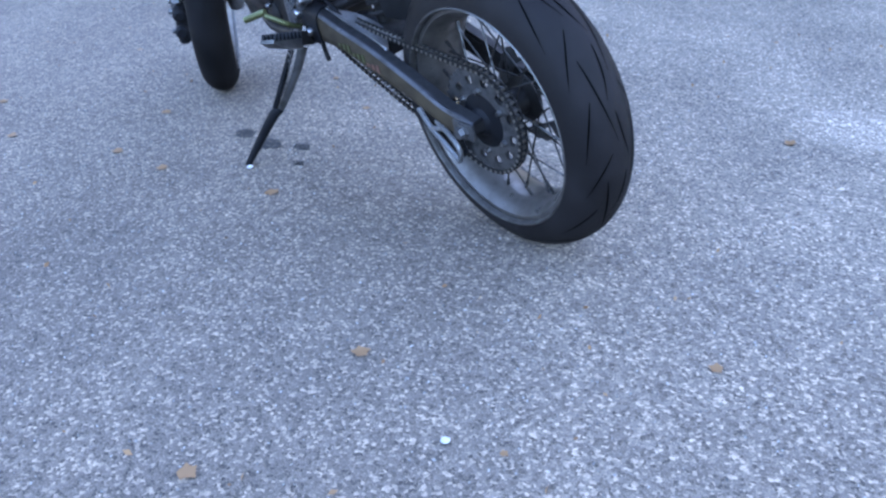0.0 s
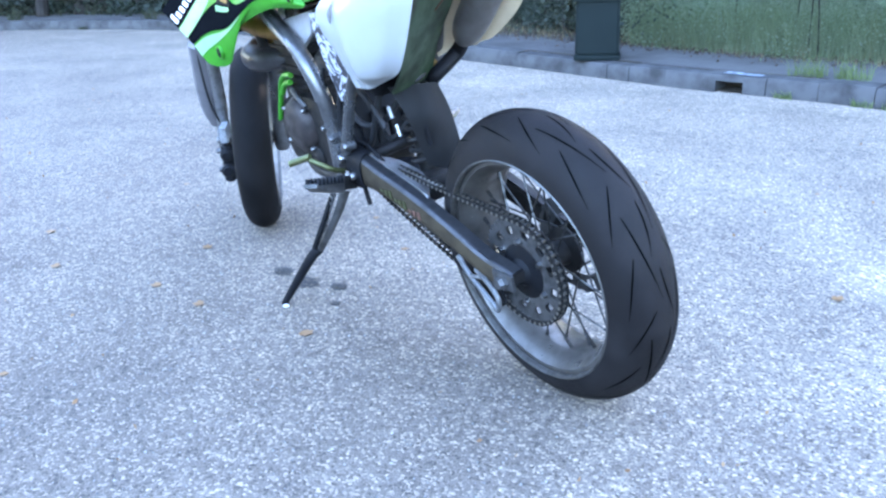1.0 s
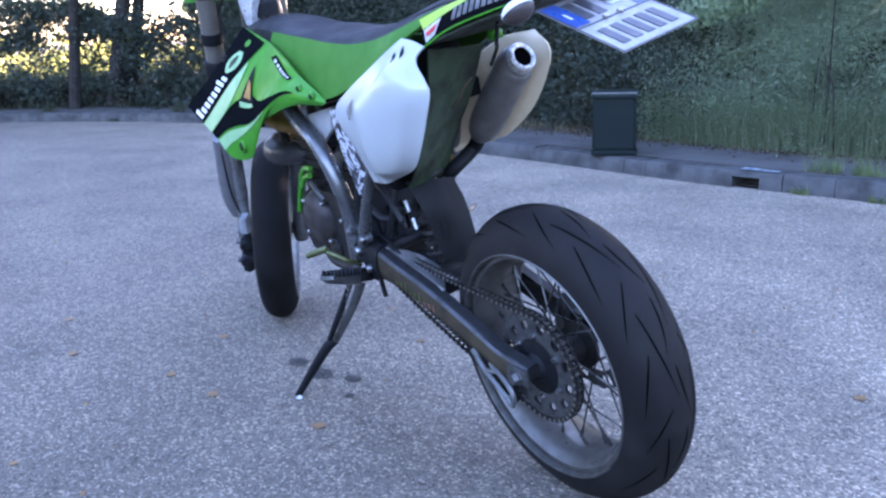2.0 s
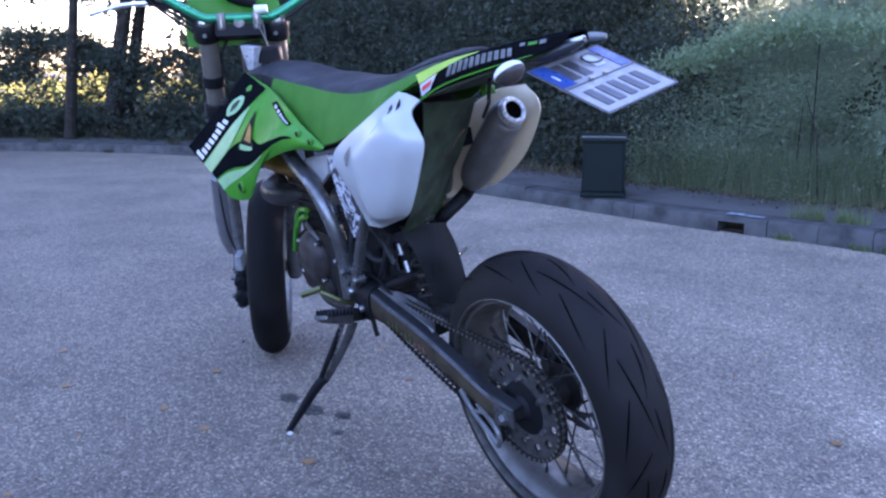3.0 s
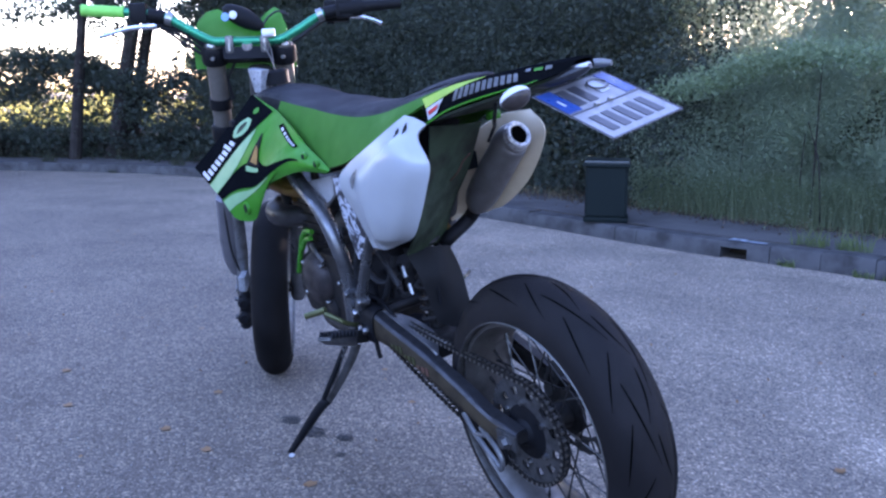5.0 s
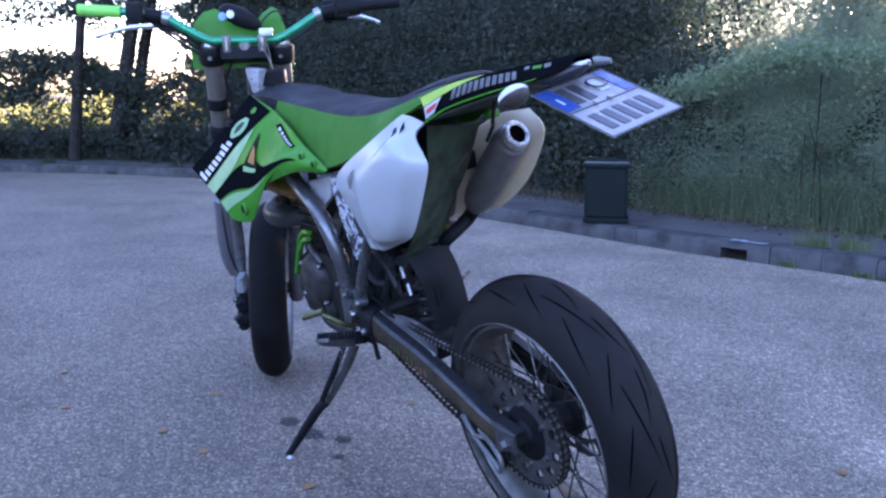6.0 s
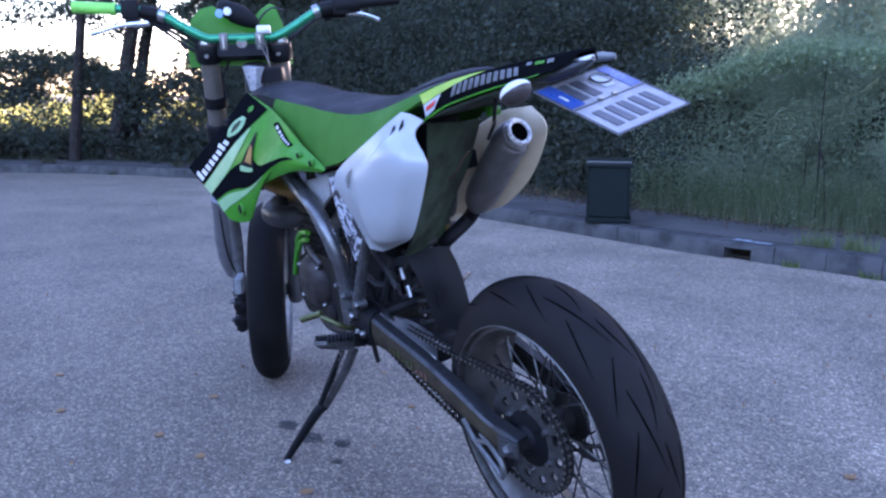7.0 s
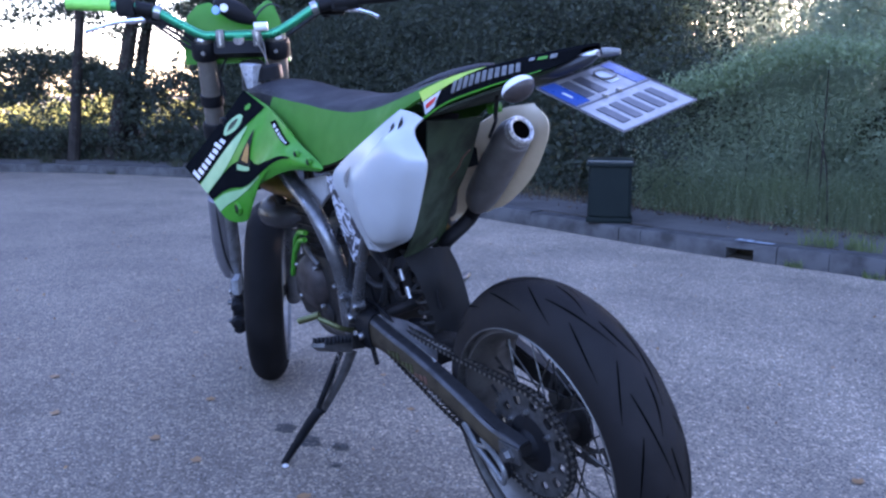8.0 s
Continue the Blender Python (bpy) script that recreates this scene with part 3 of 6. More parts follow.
tagged(near_hedge, "shaded green undergrowth behind the kerb", "undergrowth", kind="stuff")


# ragged hedge at the bend, open enough to show the bright field behind
def ragged_keep(s, d, z, r):
    wave = noise.noise(Vector((s * 1.1, 4.0, z * 1.5)))
    if s < s_at(10.2):
        full = 0.98 if z < 0.42 else 0.26 if z < 0.95 else 0.8 if z < 1.2 else 0.08 if z < 1.85 else 0.3
    else:
        top = 1.36 + 0.12 * math.sin(s * 2.1) + (0.25 if s > s_at(11.6) else 0)
        full = 0.98 if z < 0.46 else (0.12 if noise.noise(Vector((s * 1.9, 9.0, 0))) < 0.08 or s < s_at(10.9) else 0.65) if z < (0.97 if s < s_at(10.9) else 0.86) else 0.98 if z < top else 0.01 if z < 1.9 else 0.2
    return r < full * (0.85 + 0.9 * wave)


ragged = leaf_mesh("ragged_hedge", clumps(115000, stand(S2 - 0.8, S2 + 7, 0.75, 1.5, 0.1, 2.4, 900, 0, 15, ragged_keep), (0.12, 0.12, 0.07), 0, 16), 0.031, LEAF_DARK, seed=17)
tagged(ragged, "ragged dark hedge with gaps that let bright light through", "hedge", kind="stuff")

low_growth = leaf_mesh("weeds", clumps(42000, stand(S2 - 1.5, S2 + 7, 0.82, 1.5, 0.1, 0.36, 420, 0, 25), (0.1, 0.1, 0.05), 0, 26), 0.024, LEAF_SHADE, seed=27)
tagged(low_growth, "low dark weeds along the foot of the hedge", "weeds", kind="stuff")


def behind_keep(s, d, z, r):
    p, _ = along(s, d)
    return not 1.6 < p.x < 6.6


# Added behind the hedge to stop sun leaking onto the road.
thicket = leaf_mesh("thicket", clumps(36000, stand(s_at(0.2), S2, 3.3, 5.2, 0.1, 4.2, 900, 0, 28, behind_keep), (0.25, 0.25, 0.2), 0, 29), 0.12, LEAF_DARK, seed=30)
tagged(thicket, "dense dark thicket added behind the hedge to stop sun leaks", "thicket", kind="stuff")
rng = np.random.default_rng(31)
# Unseen leaf mass added to keep sun off the bend.
shade = [(rng.uniform(10.2, 15.5), rng.uniform(-8, -4.2), rng.uniform(0.1, 3.2)) for k in range(300)]
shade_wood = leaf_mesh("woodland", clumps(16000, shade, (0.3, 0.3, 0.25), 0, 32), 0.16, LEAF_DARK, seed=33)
tagged(shade_wood, "unseen leaf mass added beyond the bend to block the sun", "woodland", kind="stuff")
# Never in view: added to hold back sky light near the horizon.
other = [(rng.uniform(-18, 9), rng.uniform(9.5, 11.5), rng.uniform(0.1, 1.7)) for k in range(700)] + [(rng.uniform(-15, -12), rng.uniform(-4, 11), rng.uniform(0.1, 2.2)) for k in range(350)]
far_side = leaf_mesh("unseen_far_hedge", clumps(18000, other, (0.35, 0.35, 0.3), 0, 34), 0.26, LEAF_DARK, seed=35)
tagged(far_side, "unseen low hedge added across the street to block low sky light", "hedge", kind="stuff")


def blades(name, s0, s1, d0, d1, n, h, material, label, seed, base=0.098):
    """Upright bent blades of grass, three points each."""
    rg = np.random.default_rng(seed)
    verts, faces = [], []
    for k in range(n):
        p, _ = along(rg.uniform(s0, s1), d0 + (d1 - d0) * rg.beta(1.5, 1.2))
        a, l, w = rg.uniform(0, 6.283), h * rg.uniform(0.35, 1.25), rg.uniform(0.001, 0.0028)
        lean = rg.uniform(0.1, 1.3) * l
        dx, dy = math.cos(a), math.sin(a)
        i = len(verts)
        verts += [(p.x - dy * w, p.y + dx * w, base), (p.x + dy * w, p.y - dx * w, base), (p.x + dx * lean * 0.35 + dy * w * 0.7, p.y + dy * lean * 0.35 - dx * w * 0.7, base + l * 0.6),
                  (p.x + dx * lean * 0.35 - dy * w * 0.7, p.y + dy * lean * 0.35 + dx * w * 0.7, base + l * 0.6), (p.x + dx * lean, p.y + dy * lean, base + l)]
        faces += [(i, i + 1, i + 2, i + 3), (i + 3, i + 2, i + 4)]
    return tagged(raw(name, verts, faces, material), label, "grass", kind="stuff")


blades("grass", S0 + 2, s_at(3.0), 0.78, 1.2, 3400, 0.17, GRASS_M, "tall green grass at the foot of the brambles", 51)
blades("grass", s_at(0.4), s_at(3.3), 0.76, 1.12, 15000, 0.32, TALL_M, "tall soft grass growing through the brambles", 54)
dead_rng = np.random.default_rng(58)
dead_spots = [along(dead_rng.uniform(S0 + 3, S2), 1.0 - abs(dead_rng.normal(0, 0.2)))[0] for k in range(9500)]
dead = leaf_mesh("leaf_litter", np.array([(p.x, p.y, 0.108 + 0.012 * dead_rng.random()) for p in dead_spots]), 0.0115, DEAD_M, seed=59)
tagged(dead, "dry brown leaf litter along the back of the pavement", "litter", kind="stuff")
blades("dry_grass", S0 + 2, S1 + 2.5, 0.66, 1.1, 2200, 0.085, DRY_M, "dry straw-coloured stalks along the pavement's edge", 52)
blades("grass", S1 + 1.5, S2 + 7, 0.5, 1.0, 1500, 0.2, WEED_M, "sparse grass along the pavement at the bend", 53)
for k, x in enumerate((1.57, 1.33, 5.4, 9.0, 10.45)):
    sx = s_at(x)
    blades("grass_tuft", sx - 0.08, sx + 0.09, 0.13, 0.27, 130, 0.10, GRASS_M if x < 2 else WEED_M, "small tuft of grass growing behind the kerb", 60 + k)

for k, x in enumerate((0.98, 1.08, 1.2, 1.62, 7.2, 9.6)):
    sx = s_at(x)
    blades("grass_tuft", sx - 0.05, sx + 0.06, -0.03, 0.0, 60, 0.045, GRASS_M if x < 2 else WEED_M, "small weeds growing in the gutter at the kerb's foot", 70 + k, 0.0)

# upright canes and one long arching spray on top of the brambles
cane_rng = random.Random(14)
canes = bmesh.new()
for k in range(9):
    p, _ = along(s_at(0.6) + 3.4 * cane_rng.random(), 0.78 + 0.2 * cane_rng.random())
    h = cane_rng.uniform(0.5, 1.35)
    lx, ly = cane_rng.uniform(-0.15, 0.15), cane_rng.uniform(-0.1, 0.12)
    tube([(p.x, p.y, 0.1), (p.x + lx * 0.3, p.y + ly * 0.3, 0.1 + h * 0.6), (p.x + lx, p.y + ly, 0.1 + h)], [0.006, 0.005, 0.003], 5, 3, canes)
cane = part("cane", canes, BARK, None)
tagged(cane, "thin dark upright canes among the brambles", "cane", kind="stuff")
arc = [along(s_at(x), 0.74)[0].to_3d() + Vector((0, 0, z)) for x, z in ((2.95, 0.98), (2.6, 1.02), (2.35, 1.12), (2.05, 1.17), (1.8, 1.2), (1.5, 1.16), (1.2, 1.1))]
spray = leaf_mesh("bramble_spray", clumps(9000, [tuple(v) for v in spline(arc, 8)], (0.09, 0.09, 0.045), 0, 44), 0.013, LEAF_TIP, seed=45)
tagged(spray, "long arching bramble spray, its leaves coloured pale as if lit", "bramble", kind="stuff")

rng = np.random.default_rng(21)
far = [(rng.uniform(17, 25), rng.uniform(-9, 6), abs(rng.normal(0.1, 0.36))) for k in range(420)]
field = leaf_mesh("sunlit_shrubs", clumps(17000, far, (0.3, 0.3, 0.2), 0, 22), 0.12, LEAF_SUN, seed=23)
tagged(field, "yellow-green shrubs lit by the low sun beyond the hedge", "shrubs", kind="stuff")


# Shrubs added only to cover the horizon's glow behind the hedge.
low = [(rng.uniform(-2, 18), rng.uniform(-16, -12.5), rng.uniform(0.0, 1.35)) for k in range(420)]
far_shrubs = leaf_mesh("far_shrubs", clumps(26000, low, (0.35, 0.35, 0.14), 0, 61), 0.13, LEAF_DARK, seed=62)
tagged(far_shrubs, "low dark shrubs added beyond the hedge to cover horizon glow", "shrubs", kind="stuff")


def tree(x, y, h, r, lean, crown_z, crown_r, leaves, seed, label, leaf=0.12, limbs=5):
    """Tapered trunk, limbs and a clumpy crown."""
    ob = tagged(new("tree"), label, "tree", group="trees along the street")
    rg = random.Random(seed)
    pts = [(0, 0, -0.1), (lean[0] * 0.3, lean[1] * 0.3, h * 0.3), (lean[0] * 0.65 + rg.uniform(-.1, .1), lean[1] * 0.65, h * 0.65), (lean[0], lean[1], h)]
    trunk = part("trunk", tube(pts, [r * 1.35, r, r * 0.75, r * 0.35], 9, 5), BARK, ob)
    tips = [Vector(pts[-1])]
    for k in range(limbs):
        f = 0.45 + 0.5 * k / limbs
        a = Vector(pts[1]).lerp(Vector(pts[3]), f)
        ang = rg.uniform(0, 6.28)
        b = a + Vector((math.cos(ang) * crown_r * 0.8, math.sin(ang) * crown_r * 0.8, rg.uniform(0.5, 1.4)))
        part("limb", tube([a, a.lerp(b, 0.5) + Vector((0, 0, 0.15)), b], [r * 0.45, r * 0.3, r * 0.12], 6, 4), BARK, trunk)
        tips += [b, a.lerp(b, 0.6)]
    cs = []
    for k in range(60):
        t = rg.choice(tips)
        cs.append((t.x + rg.gauss(0, crown_r * 0.4), t.y + rg.gauss(0, crown_r * 0.4), max(crown_z, t.z + rg.gauss(0.1, 0.8))))
    if leaves:
        leaf_mesh("crown", clumps(leaves, cs, (0.3, 0.3, 0.25), 0, seed), leaf, LEAF_DARK, ob, seed=seed)
    ob.matrix_world = pose(x, y, 0.1)
    return ob


DARK_TREE = "dark shaded tree with a dense leafy crown, mostly out of view behind the hedge"
k = 0
s = S0 - 2
while s < S2 - 0.5:
    p, _ = along(s, 2.6 + 0.9 * (k % 3))
    if p.x < 0.2:
        s, k = s + 1.45, k + 1
        continue
    tree(p.x, p.y, 5.5 + 0.7 * (k % 2), 0.11 + 0.02 * (k % 3), (0.3 * (-1) ** k, -0.2), 4.2 if 1.6 < p.x < 6.6 else 1.9, 1.5, 1500 if 1.6 < p.x < 6.6 else 5000, 40 + k, DARK_TREE, 0.15)
    s += 1.45
    k += 1
# Out-of-view trees added to block bright sky from the bike's reflections.
s, k = S2 + 6.5, 0
while s < KLEN[-1] - 1:
    p, _ = along(s, 2.0 + 0.8 * (k % 2))
    tree(p.x, p.y, 6.0 + 0.5 * (k % 3), 0.12, (0.2, -0.2), 0.8, 1.7, 5000, 120 + k, "unseen tall tree added past the bend to block bright sky", 0.2)
    s += 1.9
    k += 1
# Hidden trees added to shade the hedge and trunks at the bend.
for k, (x, y) in enumerate(((10.6, -4.6), (11.8, -5.6), (12.8, -4.9), (14.0, -6.2), (12.4, -7.4), (15.2, -7.0))):
    tree(x, y, 5.5 + 0.4 * (k % 3), 0.12, (0.2, -0.2), 1.2, 1.5, 7000, 90 + k, DARK_TREE, 0.13)
tree(10.86, -1.02, 5.5, 0.06, (-0.38, -0.58), 2.7, 1.3, 2200, 71, "slim dark trunk standing in the ragged hedge", 0.09, 3)
tree(10.77, -1.48, 5.0, 0.09, (-0.5, -0.95), 2.8, 1.4, 2600, 72, "dark leaning tree trunk standing in the ragged hedge", 0.09, 3)
tree(10.86, -1.70, 4.8, 0.075, (-0.5, -0.9), 2.7, 1.3, 2000, 73, "dark leaning tree trunk standing in the ragged hedge", 0.09, 3)

# ---- the motorcycle: x forward from the rear axle, y to its left, z up, then leant on its side stand ----
LEAN, STEER, RAKE = radians(10.67), radians(-27.9), radians(21)
RW, FW = Vector((0, 0, 0.308)), Vector((1.475, 0, 0.304))
bike = tagged(new("motorcycle"), "green and white supermoto motorcycle leaning on its side stand", "motorcycle")
bike.matrix_world = pose(0, 0, 0.001) @ Matrix.Rotation(-LEAN, 4, "X")
AXIS = Vector((-math.sin(RAKE), 0, math.cos(RAKE)))
TURN = Matrix.Translation(FW) @ Matrix.Rotation(STEER, 4, AXIS) @ Matrix.Translation(-FW)


def turned(bm):
    bm.transform(TURN)
    return bm


def same(bm):
    return bm


def tyre_point(c, R, half, a, b, lift=0.0):
    rad = (R - half * 1.15) + (half * 1.15 + lift) * math.cos(b)
    return Vector((c.x + rad * math.cos(a), c.y + (half + lift) * math.sin(b), c.z + rad * math.sin(a)))


LIP_M = surface("worn_rim_edge", (0.11, 0.104, 0.095), (0.04, 0.036, 0.032), rough=0.5, metal=0.8, scale=30, amount=0.7)


def wheel(name, c, R, half, flange, fix, label, grooves, rubber):
    """Spoked wheel: tyre with tread grooves, rim, hub, crossed spokes."""
    w = bike
    prof = []
    for k in range(25):
        b = radians(-82 + 164 * k / 24)
        p = tyre_point(Vector(), R, half, 0, b)
        prof.append((p.x, p.y))
    prof += [(0.231, flange + 0.004), (0.226, flange - 0.004), (0.226, -flange + 0.004), (0.231, -flange - 0.004)]
    tyre = part(name + "_tyre", fix(revolve(prof, 96, c)), rubber, w, label)
    # Black strips lying on the rubber draw the shade in the grooves.
    for k in range(grooves):
        for sgn in (1, -1):
            for a0, a1, b0, b1 in ((101, 131, 26, 8), (90, 109, 19, 51), (115, 138, 33, 54), (121, 139, 3, -10)):
                bm = bmesh.new()
                rows = []
                for i in range(11):
                    f = i / 10
                    aa = radians(a0 + (a1 - a0) * f + 45 * k + (22.5 if sgn < 0 else 0))
                    bb = sgn * radians(b0 + (b1 - b0) * f + 2.5 * math.sin(math.pi * f))
                    wd = radians(1.2) * (0.3 + 0.7 * math.sin(math.pi * min(1, f + 0.1)))
                    rows.append([bm.verts.new(tyre_point(c, R, half, aa, bb + q * wd, 0.0007)) for q in (-1, 1)])
                for r, q in zip(rows, rows[1:]):
                    bm.faces.new((r[0], r[1], q[1], q[0]))
                part("recess_shade", fix(bm), RECESS_M, tyre)
    f = flange
    rp = [(0.233, f), (0.233, f - 0.003), (0.222, f - 0.006), (0.216, f - 0.016), (0.205, f * 0.45), (0.205, -f * 0.45), (0.216, -f + 0.016), (0.222, -f + 0.006),
          (0.233, -f + 0.003), (0.233, -f), (0.219, -f - 0.001), (0.211, -f + 0.014), (0.199, -f * 0.4), (0.199, f * 0.4), (0.211, f - 0.014), (0.219, f + 0.001)]
    rim = part(name + "_rim", fix(revolve(rp, 96, c)), RIM_M, w, "dull grey alloy rim")
    for sgn in (1, -1):
        part("rim_lip", fix(revolve([(0.2325, sgn * (f + 0.002)), (0.2335, sgn * (half - 0.001)), (0.2315, sgn * (half + 0.0012)), (0.2298, sgn * (half + 0.0006)), (0.2288, sgn * (half - 0.002)), (0.2275, sgn * (f + 0.002))], 96, c)), LIP_M, rim, "bright worn rim edge")
    hp = [(0.0, 0.062), (0.017, 0.062), (0.02, 0.05), (0.05, 0.046), (0.05, 0.038), (0.03, 0.03), (0.026, 0.0), (0.03, -0.03), (0.05, -0.038), (0.05, -0.046), (0.02, -0.05),
          (0.017, -0.062), (0.0, -0.062)]
    hub = part(name + "_hub", fix(revolve(hp, 32, c, closed=False)), CASE, w)
    for k in range(32):
        side = 1 if k % 2 else -1
        a = 2 * math.pi * k / 32
        off = radians(62) * (1 if (k // 2) % 2 else -1)
        p0 = c + Vector((0.047 * math.cos(a + off), 0.041 * side, 0.047 * math.sin(a + off)))
        p1 = c + Vector((0.202 * math.cos(a), 0.008 * side, 0.202 * math.sin(a)))
        bm = tube([p0, p1], 0.0021, 5, 1)
        tube([p1.lerp(p0, 0.11), p1], 0.0038, 6, 1, bm)
        part("spoke", fix(bm), SPOKE_M, hub)
    return w


wheel("rear", RW, 0.308, 0.075, 0.060, same, "wide black road tyre with slanted tread grooves", 8, RUBBER)
wheel("front", FW, 0.300, 0.059, 0.050, turned, "black road tyre, worn smooth", 0, RUBBER_SHADED)


def toothed(c, y, r, teeth, depth, bore, holes, hole_r, hole_at, thick, slot=0.17):
    """A toothed ring with round holes, as a ring of quads with holes cut between bridges."""
    bm = bmesh.new()
    n = teeth * 4
    outer, inner = [], []
    for k in range(n):
        a = 2 * math.pi * k / n
        rr = r - (depth if k % 4 in (0, 3) else 0)
        outer.append((rr * math.cos(a), rr * math.sin(a)))
        inner.append((hole_at + hole_r + 0.004, a))
    for y0, flip in ((y - thick / 2, 1), (y + thick / 2, 0)):
        ov = [bm.verts.new((c.x + p[0], y0, c.z + p[1])) for p in outer]
        iv = [bm.verts.new((c.x + q * math.cos(a), y0, c.z + q * math.sin(a))) for q, a in inner]
        jv = [bm.verts.new((c.x + (hole_at - hole_r - 0.003) * math.cos(a), y0, c.z + (hole_at - hole_r - 0.003) * math.sin(a))) for q, a in inner]
        kv = [bm.verts.new((c.x + bore * math.cos(a), y0, c.z + bore * math.sin(a))) for q, a in inner]
        for k in range(n):
            m = (k + 1) % n
            bm.faces.new((ov[k], ov[m], iv[m], iv[k]))
            open_here = (k * holes // n * n // holes + n // holes // 2 - k)
            if abs(open_here) > n / holes * slot:
                bm.faces.new((iv[k], iv[m], jv[m], jv[k]))
            bm.faces.new((jv[k], jv[m], kv[m], kv[k]))
    bm.verts.ensure_lookup_table()
    half = len(bm.verts) // 2
    for k in range(n):
        m = (k + 1) % n
        a, b = bm.verts[k], bm.verts[m]
        bm.faces.new((a, b, bm.verts[half + m], bm.verts[half + k]))
    return bm


CY = 0.066
sprocket = part("rear_sprocket", toothed(RW, CY, 0.115, 46, 0.007, 0.058, 12, 0.005, 0.086, 0.006, 0.2), SPROCKET_M, bike, "drilled grey rear sprocket", smooth=False)
for k in range(6):
    a = 2 * math.pi * (k + 0.5) / 6
    part("bolt", revolve([(0, 0.012), (0.005, 0.012), (0.006, 0.004), (0.006, 0)], 8, (RW.x + 0.066 * math.cos(a), CY, RW.z + 0.066 * math.sin(a)), closed=False), STEEL, sprocket)
part("sprocket_carrier", revolve([(0.0, 0.085), (0.022, 0.085), (0.03, 0.075), (0.06, 0.068), (0.062, 0.05), (0.0, 0.05)], 32, RW, closed=False), BLACK, bike)
part("rear_brake_disc", toothed(RW, -0.07, 0.11, 24, 0.003, 0.07, 8, 0.008, 0.09, 0.004), DULL, bike, "drilled steel rear brake disc", smooth=False)

# chain: upper and lower runs and the wrap round the sprocket
fs = Vector((0.62, 0, 0.425))
CR = 0.112
top0, low0 = RW + Vector((0.022, 0, CR)), RW + Vector((0.02, 0, -CR))
run = []
for k in range(41):
    f = k / 40
    run.append(fs.lerp(top0, f) + Vector((0, 0, 0.032 * (1 - f) - 0.006 * math.sin(math.pi * f))))
for k in range(1, 24):
    a = radians(82 + 196 * k / 24)
    run.append(RW + Vector((CR * math.cos(a), 0, CR * math.sin(a))))
for k in range(41):
    f = k / 40
    run.append(low0.lerp(fs, f) + Vector((0, 0, -0.032 * f - 0.012 * math.sin(math.pi * f))))
links = bmesh.new()
spots = [run[0]]
for p in run[1:]:
    while (p - spots[-1]).length >= 0.0159:
        spots.append(spots[-1] + (p - spots[-1]).normalized() * 0.0159)
for i, (a, b) in enumerate(zip(spots, spots[1:])):
    t = (b - a).normalized()
    u = Vector((-t.z, 0, t.x))
    for sgn in (1, -1):
        y0, y1 = (0.0078, 0.0096) if i % 2 else (0.0052, 0.007)
        ring = [a - t * 0.0065 + u * 0.0045, a - t * 0.0065 - u * 0.0045, (a + b) / 2 - u * 0.0034, b + t * 0.0065 - u * 0.0045, b + t * 0.0065 + u * 0.0045, (a + b) / 2 + u * 0.0034]
        lo = [links.verts.new((q.x, CY + sgn * y0, q.z)) for q in ring]
        hi = [links.verts.new((q.x, CY + sgn * y1, q.z)) for q in ring]
        links.faces.new(lo)
        links.faces.new(hi)
        for k in range(6):
            links.faces.new((lo[k], lo[(k + 1) % 6], hi[(k + 1) % 6], hi[k]))
chain = part("chain", links, CHAIN_M, bike, "oily drive chain with worn bright pins", smooth=False)
pin = part("pin", revolve([(0, 0.0112), (0.0033, 0.0112), (0.0033, -0.0112), (0, -0.0112)], 7, (0, 0, 0), closed=False), ROLLER_M, chain)
pin.matrix_local = pose(spots[0].x, CY, spots[0].z)
for q in spots[1:-1]:
    other_pin = new("pin", pin.data)
    other_pin.parent = chain
    other_pin.matrix_local = pose(q.x, CY, q.z)
part("front_sprocket_cover", prism([(0.70, 0.40), (0.70, 0.47), (0.64, 0.49), (0.58, 0.475), (0.575, 0.40), (0.63, 0.365)], 0.07, 0.095, 0.006), BLACK, bike)

# swingarm: a boxed alloy arm each side, brace and pivot
RUST_M = surface("rusty_smudge", (0.09, 0.035, 0.02), (0.04, 0.02, 0.012), rough=0.8, scale=60)
# Sky light and shade on the arm are put into these three colours.
ARM_SIDE = surface("grimy_shaded_arm", (0.04, 0.030, 0.018), (0.015, 0.011, 0.008), rough=0.7, metal=0.0, scale=16, amount=0.8, bump=0.15, spec=0.12)
ARM_TOP = surface("sky_lit_alloy", (0.05, 0.049, 0.051), (0.02, 0.019, 0.018), rough=0.42, metal=0.8, scale=30, amount=0.7, bump=0.08)
GUSSET_M = surface("sky_lit_cast_alloy", (0.16, 0.158, 0.16), (0.07, 0.066, 0.064), rough=0.4, metal=0.6, scale=22, amount=0.7, bump=0.08)
STATIONS = [(0.60, 0.387, 0.466), (0.53, 0.390, 0.470), (0.43, 0.385, 0.446), (0.30, 0.358, 0.418), (0.17, 0.323, 0.379), (0.07, 0.292, 0.345), (0.01, 0.284, 0.336), (-0.022, 0.296, 0.330)]
